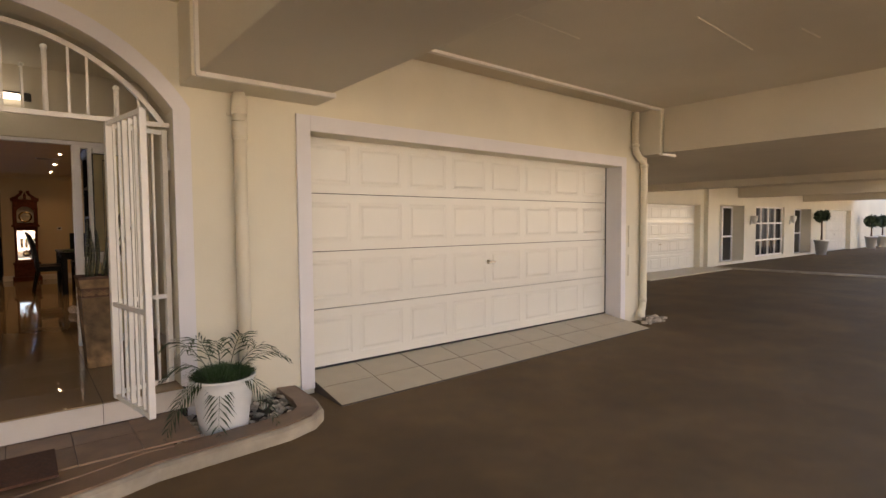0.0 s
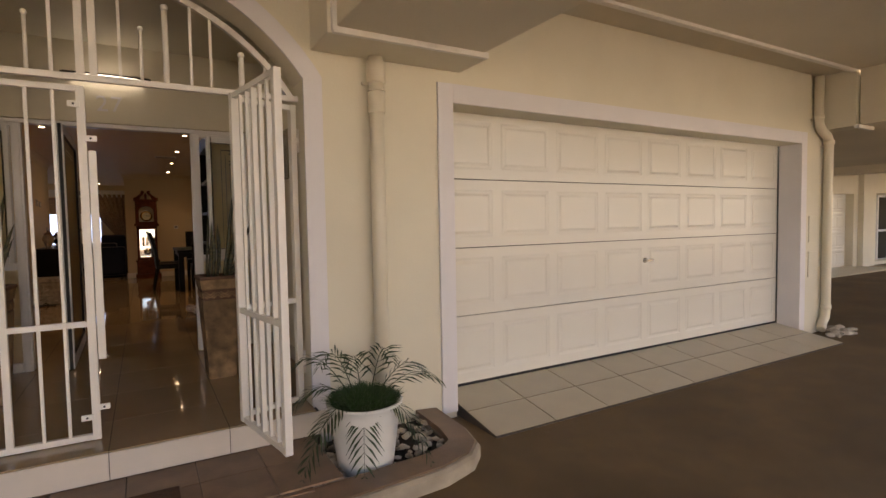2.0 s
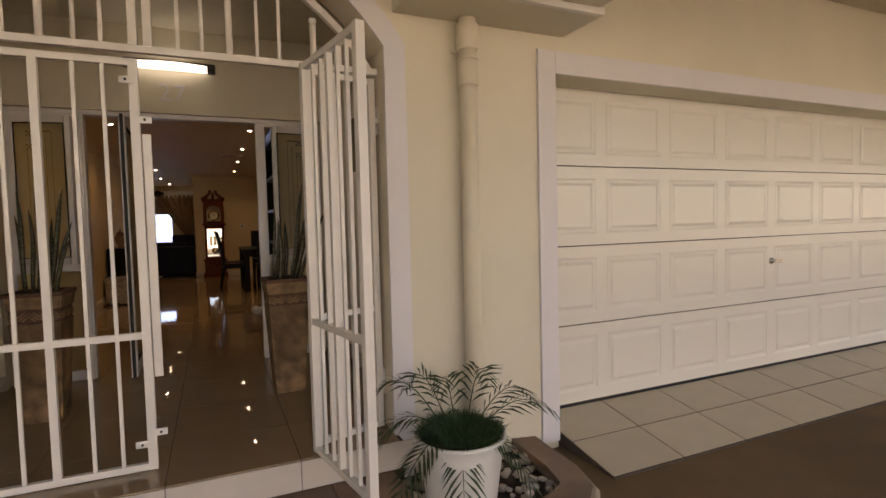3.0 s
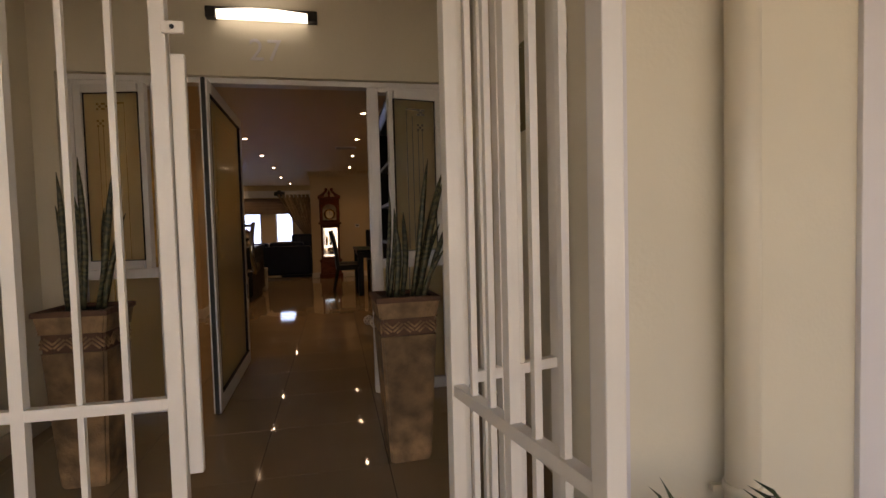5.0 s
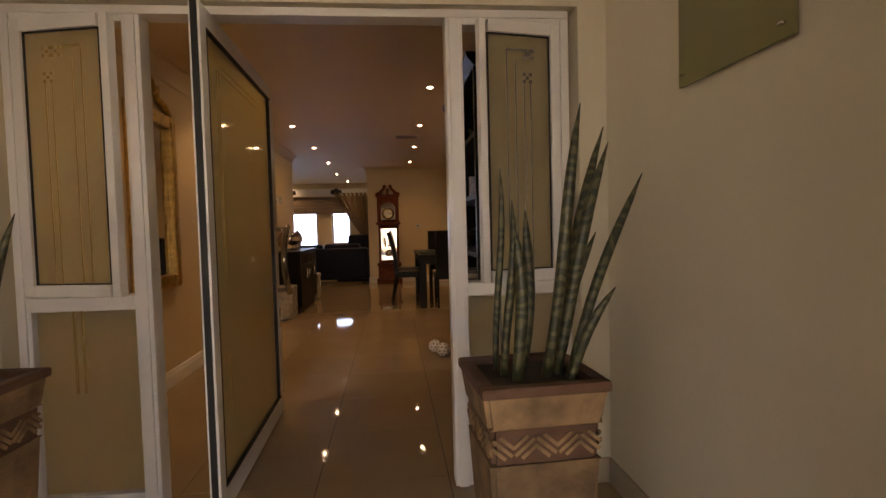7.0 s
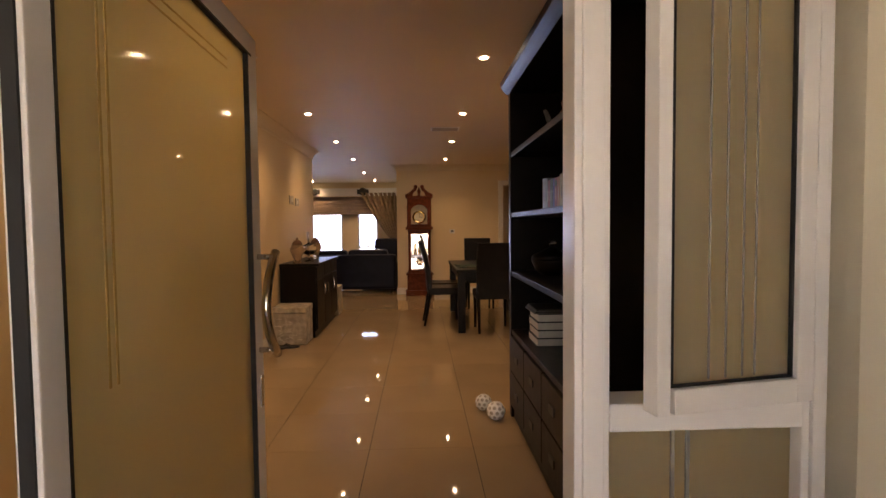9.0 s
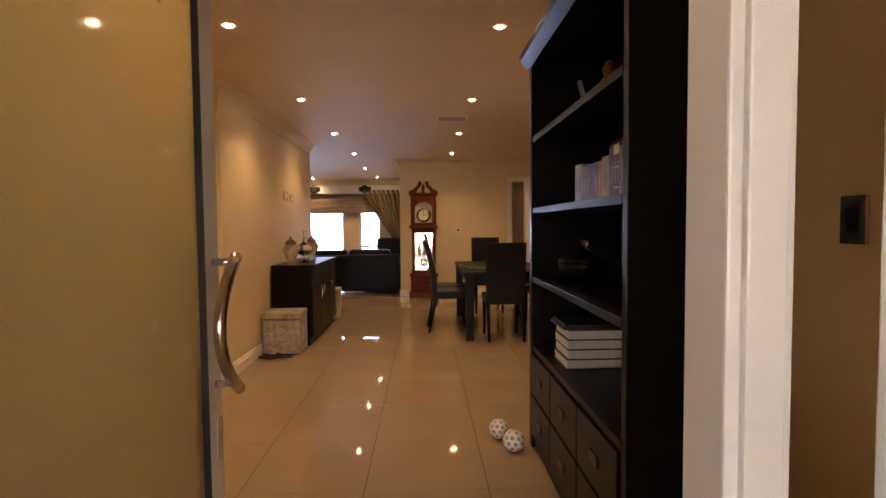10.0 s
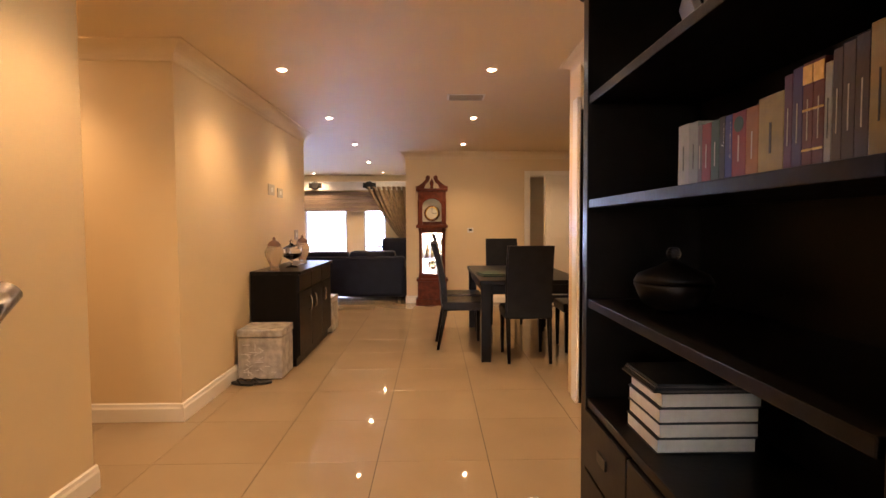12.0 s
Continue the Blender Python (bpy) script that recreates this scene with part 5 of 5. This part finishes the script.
sw = thing("wall_plate", (1.43, 7.62, 1.22), "brushed metal light switch on the hall wall", "switch", "switch plates")
part("plate", B(-0.01, 0, -0.04, 0.04, 0, 0.12, bev=0.003), M_CHROME, sw)
part("button", B(-0.014, -0.01, -0.018, 0.018, 0.03, 0.09, bev=0.001), M_BLACK, sw)

# ---- dining group ----
TX0, TX1, TY0, TY1, TZ = 0.80, 1.78, 12.0, 13.75, 0.76
tb = thing("dining_table", ((TX0 + TX1) / 2, (TY0 + TY1) / 2, 0), "dark-stained heavy dining table", "table")
hw, hl = (TX1 - TX0) / 2, (TY1 - TY0) / 2
part("tabletop", B(-hw, hw, -hl, hl, TZ - 0.04, TZ, bev=0.006), M_DARK, tb)
for sx in (-1, 1):
    part("apron", B(sx * (hw - 0.05) - 0.012, sx * (hw - 0.05) + 0.012, -hl + 0.1, hl - 0.1, TZ - 0.13, TZ - 0.04), M_DARK, tb)
    part("apron", B(-hw + 0.1, hw - 0.1, sx * (hl - 0.05) - 0.012, sx * (hl - 0.05) + 0.012, TZ - 0.13, TZ - 0.04), M_DARK, tb)
    for sy in (-1, 1):
        part("leg", B(sx * (hw - 0.06) - 0.045, sx * (hw - 0.06) + 0.045, sy * (hl - 0.06) - 0.045, sy * (hl - 0.06) + 0.045, 0, TZ - 0.04, bev=0.005), M_DARK, tb)


def chair():
    c = thing("dining_chair", (0, 0, 0), "black leather high-backed dining chair with dark legs", "chair", "chairs round the table")
    part("seat", B(-0.22, 0.22, -0.22, 0.23, 0.40, 0.49, bev=0.02), M_LEATH, c)
    b = bmesh.new()
    lay = []
    for k in range(10):
        t = k / 9
        y = -0.20 - 0.11 * t * t
        lay.append((y, 0.47 + 0.61 * t, 0.21 + 0.005 * math.sin(t * 3), 0.028))
    rings = [[b.verts.new(p) for p in ((-w, y - th, z), (w, y - th, z), (w, y + th, z), (-w, y + th, z))] for y, z, w, th in lay]
    for r0, r1 in zip(rings, rings[1:]):
        for k in range(4):
            b.faces.new((r0[k], r0[(k + 1) % 4], r1[(k + 1) % 4], r1[k]))
    b.faces.new(rings[0][::-1])
    b.faces.new(rings[-1])
    bmesh.ops.bevel(b, geom=[e for e in b.edges if abs(e.verts[0].co.x - e.verts[1].co.x) < 0.02 and abs(e.verts[0].co.z - e.verts[1].co.z) > 0.02], offset=0.012, segments=2, affect="EDGES")
    part("backrest", b, M_LEATH, c)
    for sx in (-1, 1):
        for y, ty in ((0.19, 0.19), (-0.19, -0.27)):
            lb = bmesh.new()
            tube(lb, [(sx * 0.19, y, 0.41), (sx * 0.19, (y + ty) / 2, 0.2), (sx * 0.19, ty, 0)], [0.03, 0.025, 0.019], 4)
            part("leg", lb, M_DARK, c)
    return c


c0 = chair()
c0.matrix_basis = pose(1.25, 12.22, 0, 0, 0, 0)
for x, y, a in ((0.68, 12.72, -88), (0.69, 13.28, -92), (1.30, 14.02, 180), (1.88, 12.55, 90), (1.86, 13.2, 90)):
    copy_thing(c0, pose(x, y, 0, 0, 0, a))
bk = thing("place_mat_stack", (0.95, 12.5, TZ), "green-edged magazines stacked on the table", "magazine", rz=8)
for k in range(3):
    part("issue", B(-0.11, 0.11, -0.15, 0.15, k * 0.009, k * 0.009 + 0.008, bev=0.002), (BOOKM["green"], BOOKM["white"], BOOKM["green"])[k], bk)
fb = thing("candle_holder", (1.3, 13.0, TZ), "small steel and glass centrepiece on the table", "ornament")
part("base", lathe(bmesh.new(), [(0.06, 0), (0.06, 0.01), (0.015, 0.03), (0.012, 0.12), (0.03, 0.14)], 18), M_CHROME, fb)
part("globe", lathe(bmesh.new(), [(0.03, 0.14), (0.065, 0.19), (0.065, 0.22), (0.04, 0.26)], 20, caps=False), M_CLEAR, fb, "clear glass globe")

# ---- grandfather clock ----
ck = thing("grandfather_clock", (0.36, 15.57, 0), "tall red mahogany grandfather clock with a scrolled top", "clock")
part("plinth", B(-0.26, 0.26, -0.15, 0.14, 0, 0.10, bev=0.008), M_CLOCK, ck)
part("base", B(-0.23, 0.23, -0.13, 0.13, 0.10, 0.38, bev=0.006), M_CLOCK, ck)
part("moulding", B(-0.25, 0.25, -0.145, 0.14, 0.38, 0.42, bev=0.012), M_CLOCK, ck)
part("trunk_back", B(-0.2, 0.2, 0.08, 0.13, 0.42, 1.22), M_CLOCK, ck)
for sx in (-1, 1):
    part("column", lathe(bmesh.new(), [(0.03, 0.42), (0.03, 0.46), (0.022, 0.48), (0.022, 1.16), (0.03, 1.18), (0.03, 1.22)], 14, (sx * 0.185, -0.09, 0)), M_CLOCK, ck)
    part("trunk_side", B(sx * 0.185 - 0.02, sx * 0.185 + 0.02, -0.07, 0.08, 0.42, 1.22), M_CLOCK, ck)
    part("hood_column", lathe(bmesh.new(), [(0.026, 1.27), (0.018, 1.3), (0.018, 1.62), (0.026, 1.65)], 12, (sx * 0.205, -0.12, 0)), M_CLOCK, ck)
part("trunk_rail", B(-0.165, 0.165, -0.1, -0.06, 0.42, 0.48), M_CLOCK, ck)
part("trunk_rail", B(-0.165, 0.165, -0.1, -0.06, 1.14, 1.22), M_CLOCK, ck)
part("trunk_glass", B(-0.165, 0.165, -0.085, -0.08, 0.48, 1.14), M_CLEAR, ck)
part("trunk_mirror", B(-0.16, 0.16, 0.07, 0.078, 0.46, 1.16), M_MIRROR, ck, "bright mirrored back")
for x in (-0.08, 0.0, 0.08):
    part("weight", lathe(bmesh.new(), [(0.02, 0), (0.026, 0.01), (0.026, 0.2), (0.02, 0.21)], 14, (x, -0.01, 0.75)), M_BRASS, ck)
part("pendulum", lathe(bmesh.new(), [(0.01, -0.008), (0.075, -0.004), (0.075, 0.004), (0.01, 0.008)], 24), M_BRASS, ck).matrix_basis = pose(0, 0.03, 0.62, 90, 0, 0)
part("waist", B(-0.25, 0.25, -0.15, 0.14, 1.22, 1.27, bev=0.012), M_CLOCK, ck)
hoodb = bmesh.new()
box(hoodb, -0.22, 0.22, 0.0, 0.13, 1.27, 1.80)
part("hood", hoodb, M_CLOCK, ck)
fa = bmesh.new()
arc = [(0.15 * math.cos(math.pi * k / 16), 1.56 + 0.12 * math.sin(math.pi * k / 16)) for k in range(17)]
prism(fa, [(-0.22, 1.27), (-0.15, 1.27), (-0.15, 1.32)] + arc[::-1] + [(0.15, 1.32), (0.15, 1.27), (0.22, 1.27), (0.22, 1.80), (-0.22, 1.80)], -0.12, -0.0, "y")
part("hood_front", fa, M_CLOCK, ck)
part("dial", prism(bmesh.new(), [(-0.15, 1.32)] + arc[::-1] + [(0.15, 1.32)], -0.03, -0.004, "y"), M_DIAL, ck, "ivory and brass dial")
ringb = bmesh.new()
lathe(ringb, [(0.085, -0.002), (0.125, -0.002), (0.125, 0.002), (0.085, 0.002)], 32, caps=False)
ringb.transform(pose(0, -0.033, 1.45, 90, 0, 0))
part("chapter_ring", ringb, M_BRASS, ck)
hb = bmesh.new()
box(hb, -0.003, 0.003, -0.04, -0.037, 1.45, 1.55)
box(hb, -0.003, 0.07, -0.04, -0.037, 1.447, 1.453)
part("clock_hand", hb, M_BLACK, ck)
part("hood_moulding", B(-0.25, 0.25, -0.145, 0.14, 1.80, 1.84, bev=0.012), M_CLOCK, ck)
for s in (-1, 1):
    sc = bmesh.new()
    pts = [(s * 0.25, 1.84), (s * 0.25, 1.87)]
    for k in range(9):
        t = k / 8
        pts.append((s * (0.25 - 0.19 * t), 1.87 + 0.15 * (t ** 1.6)))
    pts += [(s * 0.035, 1.99), (s * 0.05, 1.94), (s * 0.10, 1.90), (s * 0.12, 1.84)]
    prism(sc, pts if s > 0 else pts[::-1], -0.13, -0.08, "y")
    part("scroll", sc, M_CLOCK, ck, "swan-neck scroll")
    rb = bmesh.new()
    lathe(rb, [(0.035, -0.03), (0.035, 0.03)], 18)
    rb.transform(pose(s * 0.06, -0.105, 2.005, 90, 0, 0))
    part("rosette", rb, M_CLOCK, ck)
part("finial", lathe(bmesh.new(), [(0.03, 1.84), (0.02, 1.88), (0.035, 1.92), (0.02, 1.96), (0.003, 2.0)], 14, (0, -0.1, 0)), M_CLOCK, ck)

th = thing("thermostat", (0.98, 15.72, 1.14), "small white thermostat with a dark screen on the wall", "thermostat")
part("case", B(-0.05, 0.05, -0.02, 0, 0, 0.08, bev=0.004), M_WHITE, th)
part("screen", B(-0.025, 0.025, -0.022, -0.02, 0.03, 0.06), M_BLACK, th)
dl = thing("dining_door", (2.77, 15.66, 0), "white panelled door standing open into the dining room", "door", rz=213)
part("leaf", B(0, 0.82, -0.02, 0.02, 0.01, 2.03, bev=0.003), M_SKIRT, dl)
for z0, z1 in ((0.15, 0.9), (1.05, 1.9)):
    part("panel", B(0.1, 0.72, 0.02, 0.026, z0, z1, bev=0.003), M_SKIRT, dl)
jb = bmesh.new()
for x0, x1 in ((1.86, 1.95), (2.80, 2.89)):
    box(jb, x0, x1, 15.69, 15.722, 0, 2.13, bev=0.004)
box(jb, 1.95, 2.80, 15.69, 15.722, 2.04, 2.13, bev=0.004)
solid("architrave", jb, M_SKIRT, "white architrave of the dining-room door", "trim")

# ---- living room ----
so = thing("sofa", (-1.05, 16.45, 0), "dark navy leather sofa seen from behind", "sofa")
part("base", B(-1.0, 0.95, -0.42, 0.45, 0.06, 0.40, bev=0.03), M_SOFA, so)
bb = bmesh.new()
box(bb, -1.0, 0.95, -0.46, -0.2, 0.06, 0.74, bev=0.06)
part("backrest", bb, M_SOFA, so)
for k in range(2):
    part("cushion", B(-0.82 + k * 0.82, -0.02 + k * 0.8, -0.34, -0.05, 0.42, 0.82 + 0.01 * k, bev=0.07), M_SOFA, so)
for x0, x1 in ((-1.02, -0.80), (0.76, 0.97)):
    part("armrest", B(x0, x1, -0.42, 0.45, 0.06, 0.60, bev=0.06), M_SOFA, so)
for sx in (-0.9, 0.85):
    for y in (-0.36, 0.38):
        part("foot", B(sx - 0.03, sx + 0.03, y - 0.03, y + 0.03, 0, 0.06), M_DARK, so)
s2 = thing("armchair", (-0.55, 18.0, 0), "dark navy leather armchair by the window", "armchair")
part("seat", B(-0.4, 0.4, -0.4, 0.4, 0.0, 0.44, bev=0.05), M_SOFA, s2)
part("backrest", B(-0.15, 0.42, 0.1, 0.42, 0.4, 1.0, bev=0.08), M_SOFA, s2)
for wi, (x0, x1, z0) in enumerate(((-4.6, -1.63, 0.1), (-1.25, -0.72, 0.4))):
    w = thing("window_frame", ((x0 + x1) / 2, 19.58, z0), "white aluminium living-room window, blown out by daylight", "window", "living-room windows")
    hw = (x1 - x0) / 2
    h = 1.64 - z0
    for a, b in ((-hw, -hw + 0.05), (hw - 0.05, hw)) + (((-0.03, 0.03), (hw - 1.0, hw - 0.94)) if wi == 0 else ()):
        part("stile", B(a, b, -0.03, 0.03, 0, h, bev=0.003), M_ALU, w)
    for z in ((0, h - 0.05) if wi == 0 else (0, 0.33, h - 0.05)):
        part("rail", B(-hw + 0.05, hw - 0.05, -0.028, 0.028, z, z + 0.05, bev=0.003), M_ALU, w)
    gp = part("pane", B(-hw + 0.05, hw - 0.05, 0.0, 0.006, 0.05, h - 0.05), M_CLEAR, w)
    gp.visible_shadow = False
bl = thing("roman_blind", (-2.6, 19.44, 1.6), "taupe folded blind across the window head", "blind")
for k in range(5):
    part("fold", B(-2.2, 2.3, -0.03 - 0.006 * (k % 2), 0.0, 0.09 * k, 0.09 * k + 0.086, bev=0.01), M_BLIND, bl)
pm = thing("pelmet", (-2.6, 19.36, 2.07), "white painted pelmet board with dark ring ornaments", "pelmet")
part("board", B(-4.3, 2.50, -0.03, 0.02, 0, 0.20, bev=0.006), M_WHITE, pm)
for x in (0.28, 1.52):
    rb = bmesh.new()
    lathe(rb, [(0.05, -0.01), (0.10, -0.01), (0.10, 0.01), (0.05, 0.01)], 28, caps=False)
    rb.transform(pose(x, -0.045, 0.11, 90, 0, 0))
    rb.transform(Matrix.Identity(4))
    part("ring", rb, M_BLACK, pm, "dark ring ornament")
    part("backplate", B(x - 0.15, x + 0.15, -0.034, -0.03, 0.05, 0.17, bev=0.002), M_BLACK, pm)


def curtain(x0, x1, tie_x, z_tie):
    c = thing("curtain", (x1, 19.3, 0.05), "gold-brown patterned curtain tied back at one side", "curtain")
    b = bmesh.new()
    nx, nz = 60, 26
    grid = []
    for j in range(nz + 1):
        z = 2.1 * j / nz
        k = abs(z - z_tie) / (2.1 - z_tie) if z > z_tie else 0.0
        wid = 0.18 + (abs(x1 - x0) - 0.18) * (k ** 0.8)
        row = []
        for i in range(nx + 1):
            u = i / nx
            row.append(b.verts.new((-wid * u, 0.05 * math.sin(u * 9 * 2 * math.pi + 0.4 * z) * (0.4 + 0.6 * min(1, wid)), z)))
        grid.append(row)
    for j in range(nz):
        for i in range(nx):
            f = b.faces.new((grid[j][i], grid[j][i + 1], grid[j + 1][i + 1], grid[j + 1][i]))
            f.smooth = True
    r = bmesh.ops.solidify(b, geom=b.faces[:], thickness=0.006)
    part("drape", b, M_CURT, c)
    part("tieback", tube(bmesh.new(), [(0.0, -0.06, z_tie), (-0.1, -0.08, z_tie - 0.03), (-0.2, -0.05, z_tie + 0.02)], 0.02, 8), M_GOLD, c)


curtain(-1.15, -0.10, -0.2, 0.8)

# ---- tiles, last ----
def tile_mesh(w, d, t, material, bev=0.0015):
    return mesh("tile", B(-w / 2, w / 2, -d / 2, d / 2, -t, 0, bev=0), material)


floor = thing("floor", (0, 0, 0), "polished beige porcelain tile floor with dark joints", "floor", kind="structure")
TM = tile_mesh(0.5965, 0.5978, 0.009, M_TILE)
clipped = {}
for i in range(-5, 6):
    for j in range(-9, 16):
        x0, y0 = 0.067 + 0.6 * i, 10.03 + 0.6 * j
        x1, y1 = x0 + 0.6, y0 + 0.6
        cx0, cx1, cy0, cy1 = x0, x1, max(y0, 4.722), min(y1, 19.48)
        if cy1 - cy0 < 0.02:
            continue
        mid = (cy0 + cy1) / 2
        if mid < 9.6:
            cx0, cx1 = max(cx0, -1.45 if mid > 5.2 else AX - AW), min(cx1, 1.6 if mid > 5.2 else AX + AW)
        if cx1 - cx0 < 0.02:
            continue
        if abs(cx1 - cx0 - 0.6) < 1e-6 and abs(cy1 - cy0 - 0.6) < 1e-6:
            me = TM
        else:
            key = (round(cx1 - cx0, 3), round(cy1 - cy0, 3))
            if key not in clipped:
                clipped[key] = tile_mesh(key[0] - 0.0035, key[1] - 0.0035, 0.009, M_TILE)
            me = clipped[key]
        piece("tile", me, floor, ((cx0 + cx1) / 2, (cy0 + cy1) / 2, 0))
# apron tiles on the slope
slope = math.atan2((GZ0 - 0.016) - (G + 0.012), AY1 - AY0)
nrow, ncol = 2, 9
run = math.hypot(AY1 - AY0, (GZ0 - 0.016) - (G + 0.012))
wt, dt = (GX1 + 0.02 - GX0 - 0.02) / ncol, run / nrow
AT = tile_mesh(wt - 0.013, dt - 0.013, 0.008, M_APRON)
for c in range(ncol):
    for r in range(nrow):
        s = (r + 0.5) * dt
        o = piece("tile", AT, apron, (GX0 + 0.02 + (c + 0.5) * wt, AY0 + s * math.cos(slope), G + 0.012 + s * math.sin(slope)))
        o.rotation_euler = (slope, 0, 0)
# landing tiles and riser tiles
LTM = tile_mesh(0.33, 0.33, 0.012, M_SAND)
land = bpy.data.objects["landing"]
for i in range(-9, 3):
    for j in range(2):
        piece("tile", LTM, land, (-0.02 + i * 0.335 + 0.33, 4.10 + 0.17 + j * 0.335 - 0.0, LZ))
RTM = mesh("tile", B(-0.298, 0.298, -0.010, 0, -0.145, 0, bev=0), M_RISER)
for i in range(-4, 2):
    piece("tile", RTM, riser, (0.067 + i * 0.6 + 0.3, 4.722, -0.008))
